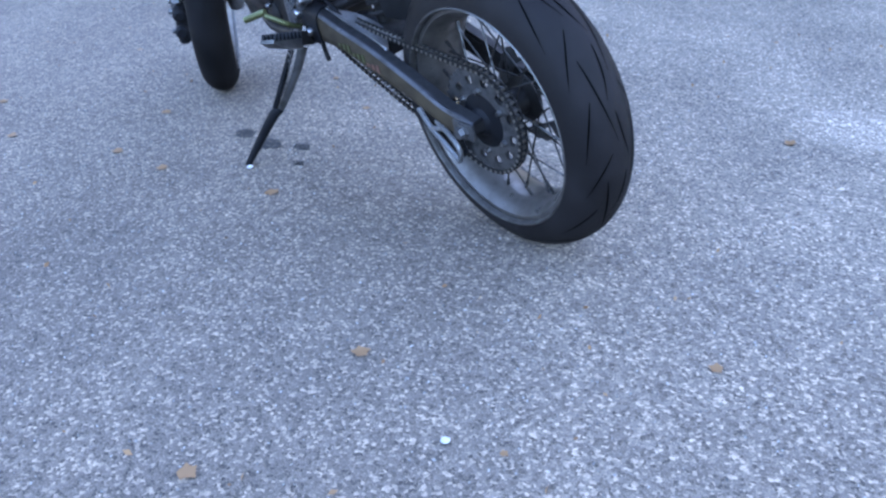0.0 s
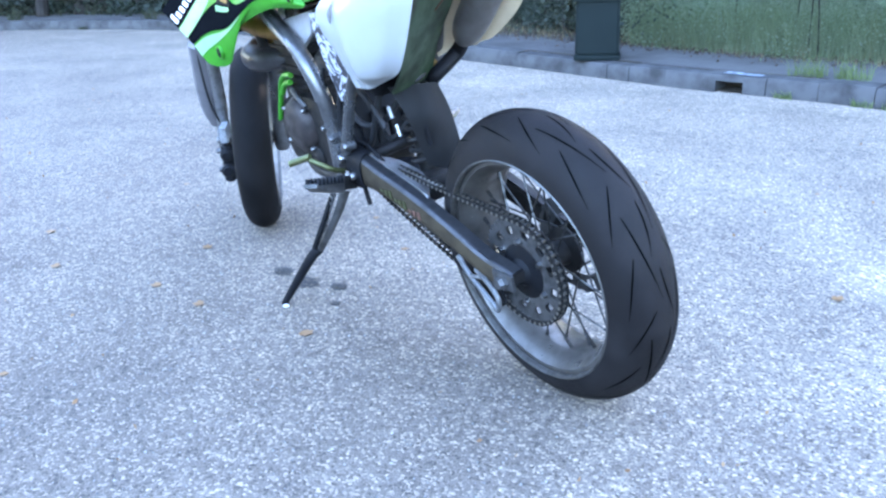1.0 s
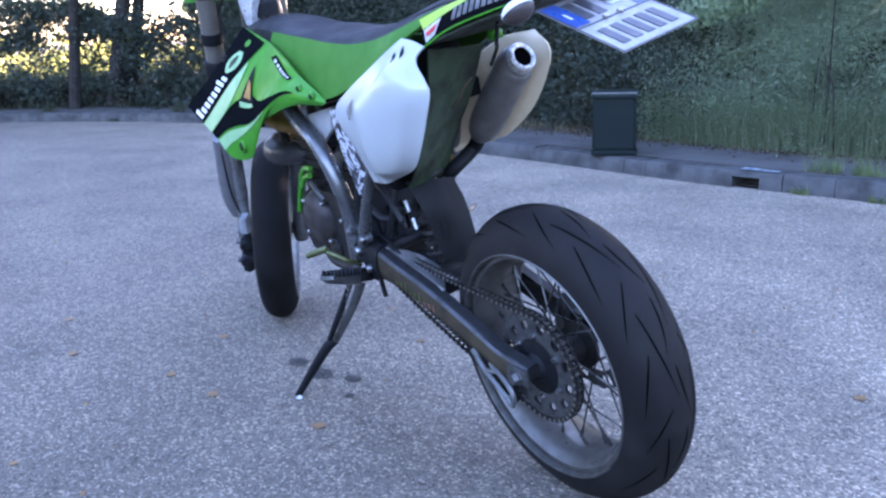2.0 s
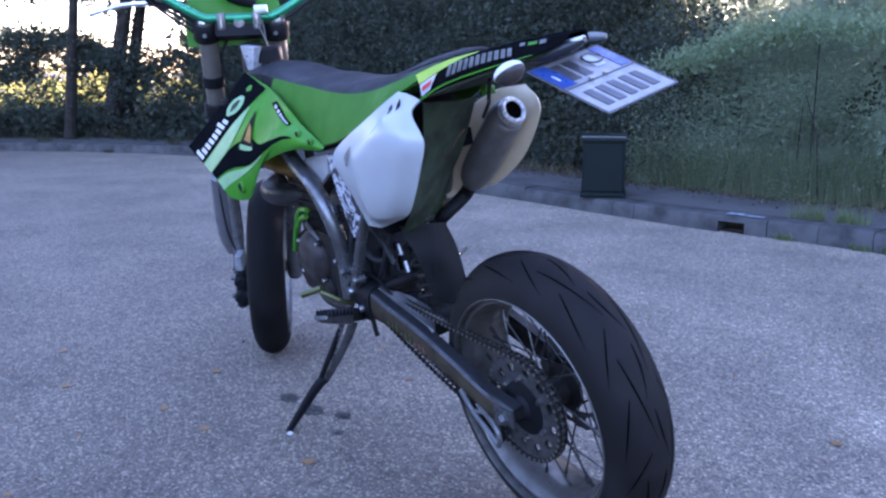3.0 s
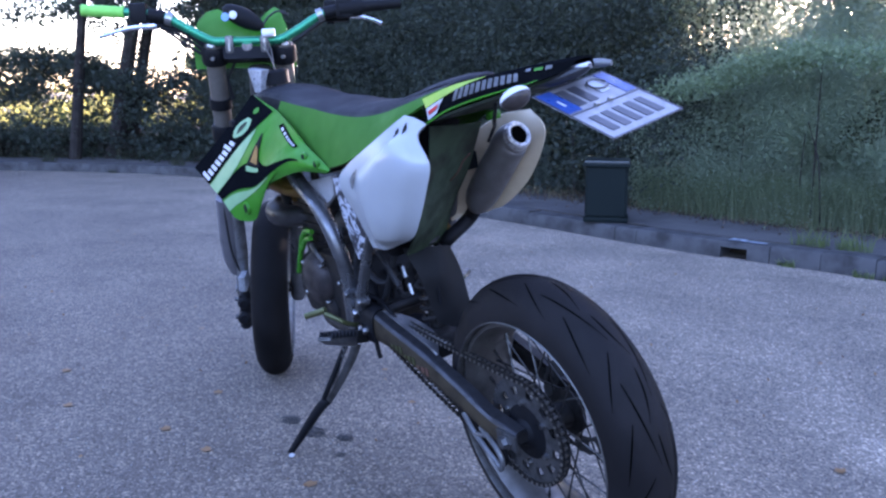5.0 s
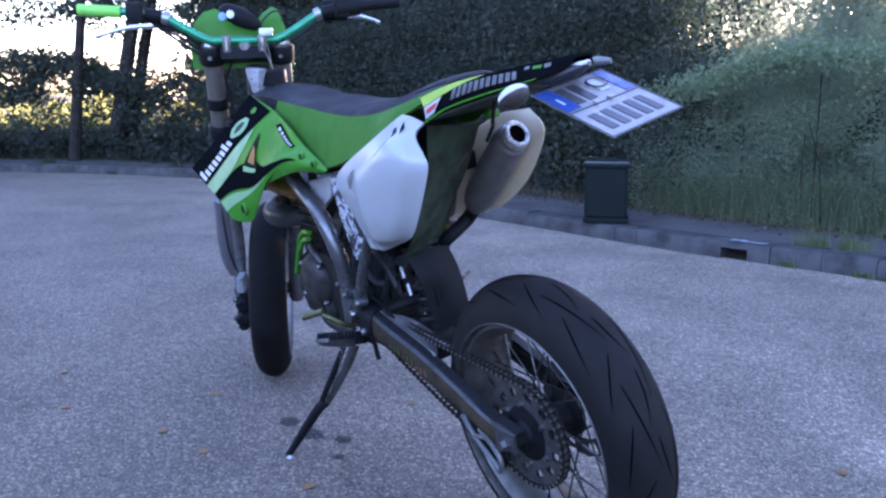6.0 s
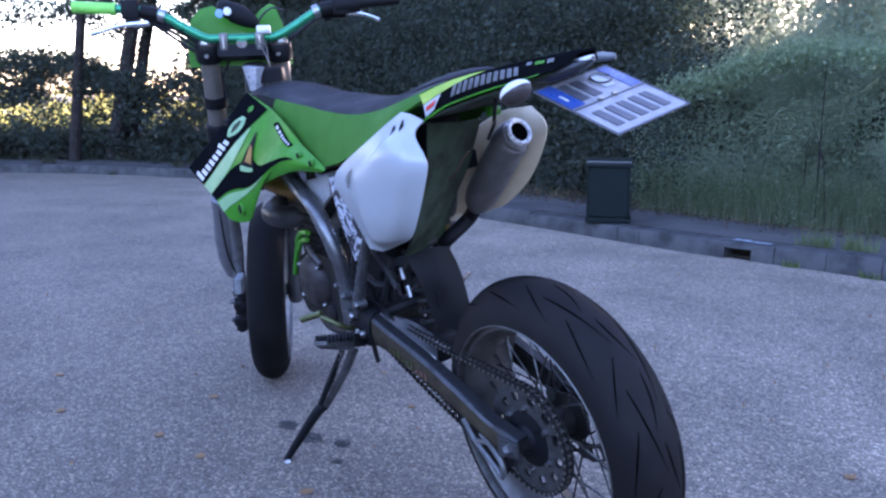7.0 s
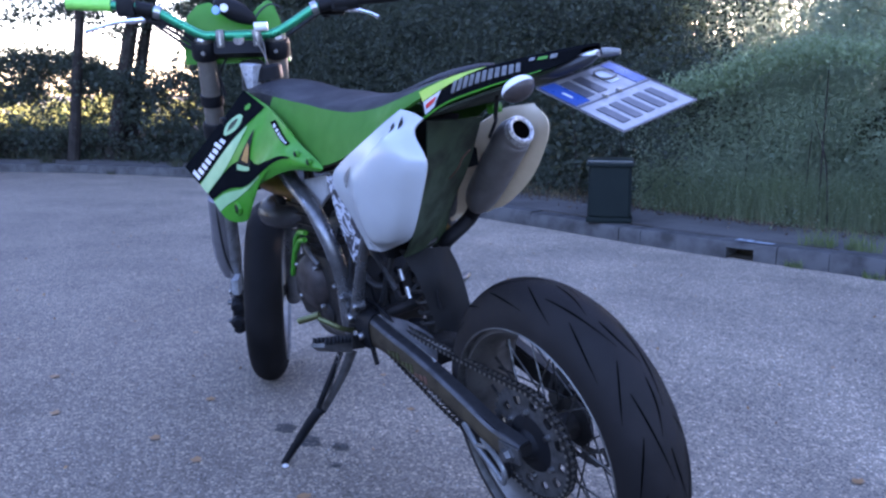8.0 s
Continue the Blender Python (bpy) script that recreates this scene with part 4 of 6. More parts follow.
for s in (1, -1):
    rows = [[(x, s * 0.116, zb + 0.004), (x, s * 0.120, (zb + zt) / 2 - 0.01), (x, s * 0.1175, zt - 0.009)] for x, zb, zt in STATIONS]
    tops = [[(x, s * 0.1175, zt - 0.009), (x, s * 0.110, zt - 0.002), (x, s * 0.088, zt + 0.001)] for x, zb, zt in STATIONS]
    arm = part("swingarm", Sheet(rows, 6).mesh(0.004), ARM_SIDE, bike, "grimy swingarm side toned darker as shaded, with a lighter top edge")
    # The far arm's top and gusset take a dark colour for shade.
    part("arm_top", Sheet(tops, 6).mesh(0.004), ARM_TOP if s > 0 else CASE, arm, "scuffed alloy upper face toned lighter as lit by the sky")
    part("arm_inner", prism([(x, zb + 0.006) for x, zb, zt in STATIONS] + [(x, zt - 0.006) for x, zb, zt in STATIONS[::-1]], min(s * 0.084, s * 0.112), max(s * 0.084, s * 0.112)), CASE, arm)
    # Black sleeve stands for the shade that hides the arm's front end.
    part("arm_shade_sleeve", Sheet([[(x, s * 0.123, zb), (x, s * 0.126, (zb + zt) / 2), (x, s * 0.121, zt - 0.012), (x, s * 0.105, zt + 0.004), (x, s * 0.085, zt + 0.004)] for x, zb, zt in ((0.60, 0.385, 0.468), (0.55, 0.387, 0.474), (0.50, 0.389, 0.466))], 4).mesh(0.003), BLACK, arm, "black sleeve added for the shade over the arm's front end")
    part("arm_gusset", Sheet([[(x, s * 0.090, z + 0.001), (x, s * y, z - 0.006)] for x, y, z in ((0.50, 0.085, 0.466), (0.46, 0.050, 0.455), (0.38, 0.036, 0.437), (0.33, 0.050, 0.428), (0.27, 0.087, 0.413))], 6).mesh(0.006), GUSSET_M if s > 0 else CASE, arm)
    for k in range(9):
        x0 = 0.425 - 0.018 * k
        z0 = 0.378 + (x0 - 0.43) * 0.225
        part("arm_print", box((x0 - 0.011, s * 0.1215 - 0.0006, z0 + 0.024), (x0, s * 0.1215 + 0.0006, z0 + 0.031 + 0.006 * (k % 3))), GOLD if k < 6 else RUST_M, arm)
    part("chain_adjuster", box((-0.03, s * 0.119 - 0.004, 0.294), (0.03, s * 0.119 + 0.004, 0.328), 0.002), DULL, arm)
    part("axle_nut", revolve([(0, s * 0.014), (0.012, s * 0.014), (0.014, s * 0.004), (0.018, s * 0.003), (0.018, -s * 0.01)], 6, (0, s * 0.124, 0.310), closed=False), DULL, arm)
part("arm_brace", box((0.34, -0.09, 0.36), (0.41, 0.09, 0.42), 0.012), CASE, bike)
part("pivot_bolt", tube([(0.585, -0.125, 0.43), (0.585, 0.125, 0.43)], 0.016, 12, 1), CASE, bike)
# chain guide below the arm
guide = part("chain_guide", prism([(0.20, 0.300), (0.13, 0.285), (0.075, 0.262), (0.06, 0.222), (0.075, 0.205), (0.12, 0.217), (0.19, 0.24), (0.23, 0.262), (0.235, 0.295)], 0.078, 0.084, 0.002), BLACK, bike)
GUIDE_M = surface("grey_guide", (0.16, 0.16, 0.16), (0.07, 0.068, 0.065), rough=0.45, metal=0.6, scale=40, amount=0.7)
part("guide_frame", tube([(0.185, 0.099, 0.300), (0.15, 0.099, 0.262), (0.09, 0.099, 0.222), (0.07, 0.099, 0.206), (0.062, 0.099, 0.235), (0.085, 0.099, 0.262), (0.125, 0.099, 0.287)], 0.006, 8, 3), GUIDE_M, guide, "grey metal guide frame")
part("guide_strut", tube([(0.15, 0.099, 0.262), (0.105, 0.099, 0.272)], 0.005, 8, 1), GUIDE_M, guide)
part("chain_slider", tube([(0.60, 0.075, 0.482), (0.52, 0.078, 0.478), (0.44, 0.08, 0.440)], 0.005, 8, 4), BLACK, bike)

SPAR_M = surface("worn_frame_alloy", (0.15, 0.15, 0.153), (0.055, 0.052, 0.05), rough=0.32, metal=0.75, scale=16, amount=0.85, bump=0.08)
# frame: alloy spars, subframe struts, lower cradle
for s in (1, -1):
    part("frame_spar", tube([(1.02, s * 0.055, 0.93), (0.90, s * 0.10, 0.84), (0.79, s * 0.118, 0.773), (0.66, s * 0.128, 0.71), (0.605, s * 0.124, 0.62), (0.61, s * 0.112, 0.52), (0.622, s * 0.104, 0.41)],
                            [0.027, 0.023, 0.021, 0.0195, 0.0195, 0.020, 0.025], 12, 6, flat=0.75), SPAR_M, bike, "silver alloy frame spar")
    # Bright strip added to draw the highlight on the spar's edge.
    part("spar_highlight", tube([(x + 0.004, s * (y + 0.017), z + 0.012) for x, y, z in ((0.90, 0.10, 0.84), (0.79, 0.116, 0.773), (0.68, 0.124, 0.715), (0.625, 0.122, 0.64), (0.618, 0.115, 0.58))], [0.004, 0.006, 0.006, 0.0055, 0.003], 8, 5), ALLOY, bike, "bright strip added for the highlight along the spar")
    part("subframe_strut", tube([(0.30, s * 0.10, 0.86), (0.435, s * 0.115, 0.675), (0.50, s * 0.118, 0.57), (0.56, s * 0.115, 0.47)], [0.010, 0.013, 0.015, 0.018], 10, 5, flat=0.7), SPAR_M, bike)
    part("cradle_tube", tube([(1.02, s * 0.03, 0.88), (1.00, s * 0.03, 0.62), (0.96, s * 0.05, 0.42), (0.85, s * 0.08, 0.355), (0.63, s * 0.09, 0.375)], 0.012, 10, 5), CASE, bike)
part("pivot_plate", prism([(0.665, 0.50), (0.60, 0.515), (0.555, 0.48), (0.545, 0.41), (0.585, 0.365), (0.65, 0.36), (0.675, 0.40)], 0.096, 0.112, 0.005), SPAR_M, bike, "scuffed alloy pivot plate")
for x, z, r in ((0.535, 0.492, 0.009), (0.535, 0.418, 0.010), (0.60, 0.395, 0.008), (0.60, 0.50, 0.008), (0.575, 0.455, 0.012)):
    part("bolt", revolve([(0, 0.010), (r * 0.8, 0.010), (r, 0.004), (r, -0.004)], 10, (x, 0.127, z), closed=False), STEEL, bike)
    part("spacer", revolve([(r * 1.5, 0.0), (r * 1.5, -0.02)], 10, (x, 0.127, z), closed=False), SPAR_M, bike)
GUARD = [[(0.560, 0.125, 0.800), (0.505, 0.125, 0.806)], [(0.545, 0.127, 0.730), (0.460, 0.127, 0.735)], [(0.536, 0.124, 0.674), (0.424, 0.122, 0.690)], [(0.525, 0.115, 0.600), (0.470, 0.115, 0.615)]]
part("frame_guard", Sheet(GUARD).mesh(0.004), printed_guard(), bike, "black guard covered in white scrawled print")

part("tank_bracket", prism([(0.775, 0.765), (0.615, 0.795), (0.63, 0.742), (0.70, 0.70)], 0.088, 0.10, 0.004), surface("grey_plastic", (0.28, 0.28, 0.29), (0.18, 0.18, 0.18), rough=0.45, scale=20), bike)
part("head_gusset", prism([(1.165, 1.055), (1.06, 1.048), (1.10, 0.985), (1.145, 0.985)], 0.022, 0.047, 0.005), surface("bare_cast_alloy", (0.46, 0.47, 0.5), (0.2, 0.2, 0.21), rough=0.35, metal=0.35, scale=60, amount=0.8, bump=0.1), bike, "bright alloy steering head")

# engine
COVER_M = surface("brown_grey_cover", (0.034, 0.027, 0.025), (0.012, 0.010, 0.009), rough=0.6, metal=0.3, scale=30, amount=0.9, bump=0.3, spec=0.25)
engine = part("engine", prism([(0.62, 0.36), (0.98, 0.36), (1.02, 0.42), (0.99, 0.52), (0.90, 0.56), (0.66, 0.56), (0.60, 0.48)], -0.10, 0.082, 0.02), CASE, bike, "grimy dark engine case")
part("ignition_cover", revolve([(0, 0.028), (0.03, 0.027), (0.055, 0.021), (0.070, 0.010), (0.077, -0.004), (0.078, -0.03)], 36, (0.86, 0.088, 0.476), closed=False), COVER_M, engine)
part("cylinder", box((0.83, -0.06, 0.55), (0.97, 0.06, 0.70), 0.015), CASE, engine)
for k in range(5):
    part("cylinder_fin", box((0.82, -0.07, 0.575 + 0.025 * k), (0.98, 0.07, 0.581 + 0.025 * k), 0.002), CASE, engine)
part("carburettor", tube([(0.80, 0.0, 0.63), (0.66, 0.0, 0.65)], [0.035, 0.028], 16, 1), DULL, bike)
part("exhaust_header", tube([(0.98, -0.02, 0.62), (1.09, -0.01, 0.64), (1.12, 0.03, 0.72), (1.04, 0.085, 0.745), (0.95, 0.06, 0.72), (0.80, -0.05, 0.68), (0.6, -0.09, 0.66), (0.40, -0.06, 0.64)],
                            [0.022, 0.03, 0.034, 0.03, 0.026, 0.022, 0.019, 0.019], 14, 6), COPPER, bike, "amber-brown heat-stained exhaust pipe")
for s in (1, -1):
    rad = part("radiator", box((1.04, s * 0.12 - 0.05, 0.72), (1.075, s * 0.12 + 0.05, 0.93), 0.006), BLACK, bike)
    for k in range(9):
        part("radiator_fin", box((1.028, s * 0.12 - 0.046, 0.735 + 0.022 * k), (1.04, s * 0.12 + 0.046, 0.739 + 0.022 * k)), DULL, rad)
part("expansion_chamber", tube([(1.13, 0.05, 0.66), (1.07, 0.085, 0.645), (0.99, 0.075, 0.64), (0.90, 0.02, 0.645)], [0.022, 0.034, 0.032, 0.018], 16, 6), surface("sooty_steel", (0.045, 0.044, 0.047), (0.02, 0.019, 0.02), rough=0.4, metal=0.4, scale=24, amount=0.8, bump=0.1), bike, "grimy dark expansion chamber")
part("coolant_hose", tube([(1.04, 0.06, 0.74), (1.0, 0.07, 0.66), (0.93, 0.05, 0.62)], 0.014, 10, 5), HOSE, bike)
for pts in ([(0.835, 0.09, 0.618), (0.87, 0.092, 0.615), (0.905, 0.092, 0.592), (0.93, 0.09, 0.56)], [(0.85, 0.09, 0.598), (0.885, 0.092, 0.588), (0.92, 0.09, 0.56)], [(0.93, 0.09, 0.56), (0.955, 0.09, 0.525), (0.985, 0.09, 0.478)]):
    part("cable_guide", tube(pts, 0.0075, 8, 5), GREEN, bike, "green plastic cable guide")
part("water_pump", revolve([(0, 0.02), (0.018, 0.02), (0.03, 0.012), (0.032, -0.01)], 20, (0.80, 0.075, 0.40), closed=False), CASE, engine)
part("clutch_arm", tube([(0.86, 0.085, 0.575), (0.81, 0.10, 0.568), (0.77, 0.10, 0.545)], [0.009, 0.007, 0.006], 8, 3), DULL, engine)
part("overflow_hose", tube([(0.70, 0.06, 0.64), (0.66, 0.095, 0.58), (0.655, 0.098, 0.50), (0.675, 0.09, 0.42)], 0.006, 8, 6), HOSE, bike)
part("fuel_hose", tube([(0.80, 0.07, 0.78), (0.77, 0.085, 0.70), (0.74, 0.06, 0.66)], 0.006, 8, 5), HOSE, bike)

# Black plate and ribs added to darken the shaded engine rear.
rear_shade_plate = part("rear_shade_plate", prism([(0.585, 0.43), (0.598, 0.435), (0.612, 0.50), (0.640, 0.565), (0.628, 0.575), (0.594, 0.51)], -0.092, 0.074, 0.004), BLACK, engine)
for k in range(4):
    part("cover_rib", box((0.582, -0.075 + 0.04 * k, 0.45), (0.604, -0.067 + 0.04 * k, 0.53), 0.002), BLACK, engine)
part("inlet_boot", tube([(0.66, 0.0, 0.65), (0.60, 0.0, 0.655), (0.52, 0.0, 0.67), (0.47, 0.0, 0.69)], [0.031, 0.036, 0.034, 0.04], 16, 4), BLACK, bike, "black rubber inlet boot")
for a, b, c, d in (((0.60, 0.07, 0.56), (0.55, 0.06, 0.52), (0.50, 0.03, 0.53), (0.46, 0.0, 0.58)), ((0.61, 0.04, 0.58), (0.56, 0.05, 0.60), (0.51, 0.055, 0.58), (0.47, 0.05, 0.52)),
                   ((0.59, 0.05, 0.45), (0.54, 0.055, 0.48), (0.50, 0.05, 0.55), (0.48, 0.03, 0.62)), ((0.60, -0.02, 0.50), (0.54, 0.01, 0.475), (0.48, 0.02, 0.49), (0.44, 0.0, 0.53))):
    part("rear_hose", tube([a, b, c, d], 0.0075, 8, 5), HOSE, bike)
part("linkage_arm", prism([(0.56, 0.405), (0.47, 0.425), (0.40, 0.41), (0.40, 0.39), (0.48, 0.395), (0.56, 0.38)], -0.03, 0.03, 0.005), BLACK, bike)
part("linkage_bolt", tube([(0.47, -0.04, 0.412), (0.47, 0.045, 0.412)], 0.008, 8, 1), STEEL, bike)
part("engine_mount", box((0.635, 0.085, 0.53), (0.685, 0.105, 0.575), 0.006), CASE, engine)
for x, z in ((0.80, 0.53), (0.92, 0.52), (0.93, 0.43), (0.80, 0.425), (0.66, 0.552), (0.70, 0.50)):
    part("case_bolt", revolve([(0, 0.006), (0.005, 0.006), (0.007, 0.002), (0.007, -0.006)], 8, (x, 0.098, z), closed=False), STEEL, engine)
part("wire_loom", tube([(0.60, 0.10, 0.50), (0.57, 0.095, 0.60), (0.52, 0.06, 0.68), (0.44, 0.05, 0.72)], 0.007, 8, 5), HOSE, bike)
part("flap_crease", tube([(0.395, 0.045, 0.62), (0.352, 0.02, 0.56), (0.345, 0.015, 0.49)], 0.005, 6, 4), BLACK, bike)
part("airbox", prism([(0.22, 0.92), (0.46, 0.92), (0.50, 0.80), (0.47, 0.62), (0.42, 0.61), (0.33, 0.76)], -0.04, 0.085, 0.02), BLACK, bike)
part("shock_spring", tube([(0.40 + 0.032 * math.cos(k * 0.8), 0.032 * math.sin(k * 0.8), 0.44 + 0.0033 * k) for k in range(64)], 0.006, 6, 2), CASE, bike)
part("shock_body", tube([(0.40, 0, 0.40), (0.41, 0, 0.68)], 0.02, 12, 1), CASE, bike)
for z in (0.572, 0.533):
    part("clamp_screw", tube([(0.415 - (0.572 - z) * 0.45, 0.06, z + 0.012), (0.405 - (0.572 - z) * 0.45, 0.062, z - 0.012)], 0.0055, 8, 1), STEEL, bike)
# mud flap in front of the rear tyre
FLAP = [[(0.40, 0.06, 0.630), (0.36, 0.0, 0.625), (0.372, -0.045, 0.612)], [(0.362, 0.048, 0.56), (0.342, 0.0, 0.555), (0.365, -0.06, 0.556)], [(0.368, 0.030, 0.493), (0.346, -0.015, 0.49), (0.346, -0.06, 0.491)],
        [(0.366, 0.018, 0.44), (0.344, -0.02, 0.425), (0.338, -0.06, 0.44)]]
part("mud_flap", Sheet(FLAP).mesh(0.004), surface("dusty_rubber", (0.0045, 0.0044, 0.0045), (0.013, 0.012, 0.0118), rough=0.7, scale=14, amount=0.9, bump=0.3, spec=0.15), bike, "scuffed black rubber mud flap")

# side stand, foot peg, gear lever
stand_pts = [(0.575, 0.125, 0.40), (0.63, 0.15, 0.305), (0.695, 0.195, 0.205), (0.715, 0.215, 0.185), (0.755, 0.258, 0.118), (0.785, 0.30, 0.058)]
sidestand = part("side_stand", tube(stand_pts[:4], [0.014, 0.011, 0.010, 0.010], 10, 5), DULL, bike, "worn metal side stand")
part("stand_leg", tube(stand_pts[2:], [0.012, 0.014, 0.012, 0.009], 10, 5), BLACK, sidestand)
part("stand_strut", tube([(0.626, 0.150, 0.359), (0.681, 0.215, 0.219)], 0.0075, 8, 2), BLACK, sidestand, "black spring sleeve")
part("stand_foot", box((0.765, 0.29, 0.043), (0.81, 0.318, 0.052), 0.003), ALLOY, sidestand)
part("stand_spring", tube([(0.60 + 0.105 * f + 0.007 * math.cos(f * 90), 0.147 + 0.05 * f, 0.395 - 0.20 * f + 0.007 * math.sin(f * 90)) for f in (k / 90 for k in range(91))], 0.0022, 5, 1), STEEL, sidestand)
PEG0, PEG1 = Vector((0.552, 0.145, 0.408)), Vector((0.470, 0.265, 0.462))
pd = (PEG1 - PEG0).normalized()
pu = (Vector((0, 0, 1)) - pd * pd.z).normalized()
pw = pd.cross(pu)
PEGM = Matrix(((pd.x, pw.x, pu.x, PEG0.x), (pd.y, pw.y, pu.y, PEG0.y), (pd.z, pw.z, pu.z, PEG0.z), (0, 0, 0, 1)))
PL = (PEG1 - PEG0).length


def on_peg(bm):
    bm.transform(PEGM)
    return bm


peg = part("foot_peg", on_peg(prism([(0.03, -0.026), (PL - 0.03, -0.017), (PL, -0.006), (PL, 0.002), (0.03, 0.002)], -0.018, 0.018, 0.004)), DULL, bike, "serrated dark metal foot peg")
for k in range(7):
    for w in (-0.015, 0.015):
        part("peg_tooth", on_peg(prism([(0.036 + 0.0165 * k, -0.002), (0.041 + 0.0165 * k, 0.014), (0.045 + 0.0165 * k, 0.014), (0.05 + 0.0165 * k, -0.002)], w - 0.003, w + 0.003)), BLACK, peg)
part("peg_mount", on_peg(box((-0.03, -0.02, -0.02), (0.035, 0.02, 0.014), 0.006)), CASE, peg)
part("peg_pin", tube([(0.545, 0.135, 0.432), (0.545, 0.145, 0.385)], 0.006, 8, 1), CHROME, peg)
lever = part("gear_lever", tube([(0.62, 0.10, 0.415), (0.575, 0.125, 0.422), (0.556, 0.165, 0.445), (0.565, 0.188, 0.464), (0.585, 0.203, 0.476)], 0.0065, 8, 5), GOLD, bike, "olive-gold gear lever")
part("toe_peg", tube([(0.585, 0.20, 0.484), (0.63, 0.235, 0.470)], 0.0085, 10, 1), GOLD, lever)
part("brake_tab", tube([(0.59, 0.08, 0.385), (0.575, 0.085, 0.335), (0.57, 0.085, 0.318)], 0.006, 6, 3), BLACK, bike)

# fuel tank and seat
STN = [(1.17, 0.990, 0.965, 0.055, 0.93, 0.07), (1.08, 1.010, 0.978, 0.078, 0.93, 0.095), (0.98, 1.012, 0.978, 0.088, 0.925, 0.105), (0.88, 1.001, 0.970, 0.094, 0.915, 0.112),
       (0.78, 0.980, 0.961, 0.098, 0.87, 0.122), (0.68, 0.966, 0.953, 0.100, 0.835, 0.130), (0.58, 0.961, 0.943, 0.101, 0.825, 0.134), (0.46, 0.964, 0.938, 0.101, 0.845, 0.134),
       (0.35, 0.972, 0.947, 0.100, 0.885, 0.128), (0.25, 0.987, 0.965, 0.098, 0.93, 0.118), (0.16, 1.003, 0.986, 0.090, 0.968, 0.100), (0.10, 1.012, 1.000, 0.080, 0.99, 0.085)]
top_rows, seat = [], None
STN = [(x, max(ze + 0.006, zt - (0.013 if x > 0.75 else 0.003)), ze, ye * (0.86 if 0.3 < x < 1.0 else 0.94), zl, yl) for x, zt, ze, ye, zl, yl in STN]
for x, zt, ze, ye, zl, yl in STN:
    top_rows.append([(x, ye, ze), (x, ye * 0.72, zt - (zt - ze) * 0.35), (x, 0, zt), (x, -ye * 0.72, zt - (zt - ze) * 0.4), (x, -ye, ze - (0.014 if x > 0.75 else 0.004))])
seat = part("seat", Sheet(top_rows, 6).mesh(0.01, 1), SEAT_BLACK, bike, "black seat cover over green sides")
for s in (1, -1):
    rows = [[(x, s * ye, ze + (0.001 if s > 0 else -0.012)), (x, s * (ye + (yl - ye) * 0.55), (ze * 0.55 + zl * 0.45 - (0 if s > 0 else 0.014))), (x, s * yl, zl - (0 if s > 0 else 0.02))] for x, zt, ze, ye, zl, yl in STN[3:]]
    part("seat_side", Sheet(rows, 6).mesh(0.006), SEAT_GREEN, seat, "green seat side")
    rows = [[(x, s * ye, ze + 0.001), (x, s * (ye + yl) / 2, (ze + zl) / 2), (x, s * yl, zl - 0.02)] for x, zt, ze, ye, zl, yl in STN[:4]]
    part("tank_side", Sheet(rows, 6).mesh(0.006), BLACK, bike)
part("fuel_cap", revolve([(0, 0.03), (0.03, 0.03), (0.036, 0.024), (0.036, -0.01)], 24, (0, 0, 0), closed=False), BLACK, bike).matrix_local = pose(1.085, -0.005, 1.012, 90, 0, 0)
part("breather_hose", tube([(1.085, -0.005, 1.04), (1.10, -0.005, 1.075), (1.14, -0.005, 1.12), (1.17, -0.01, 1.14)], 0.0022, 6, 5), HOSE_TAN, bike, "thin tan breather hose")

# radiator shroud with its stickers
SHROUD = [[(1.024, 0.100, 0.991), (1.085, 0.18, 0.90), (1.239, 0.240, 0.802)], [(0.920, 0.110, 0.971), (0.965, 0.186, 0.882), (1.122, 0.245, 0.764)], [(0.828, 0.120, 0.953), (0.886, 0.185, 0.863), (1.030, 0.245, 0.723)],
          [(0.721, 0.135, 0.918), (0.845, 0.190, 0.810), (0.984, 0.235, 0.676)], [(0.675, 0.138, 0.895), (0.771, 0.190, 0.819), (0.913, 0.205, 0.677)], [(0.632, 0.140, 0.873), (0.686, 0.178, 0.841), (0.860, 0.190, 0.756)],
          [(0.579, 0.140, 0.849), (0.603, 0.162, 0.834), (0.678, 0.170, 0.813)], [(0.545, 0.135, 0.826), (0.540, 0.140, 0.821), (0.555, 0.140, 0.815)]]
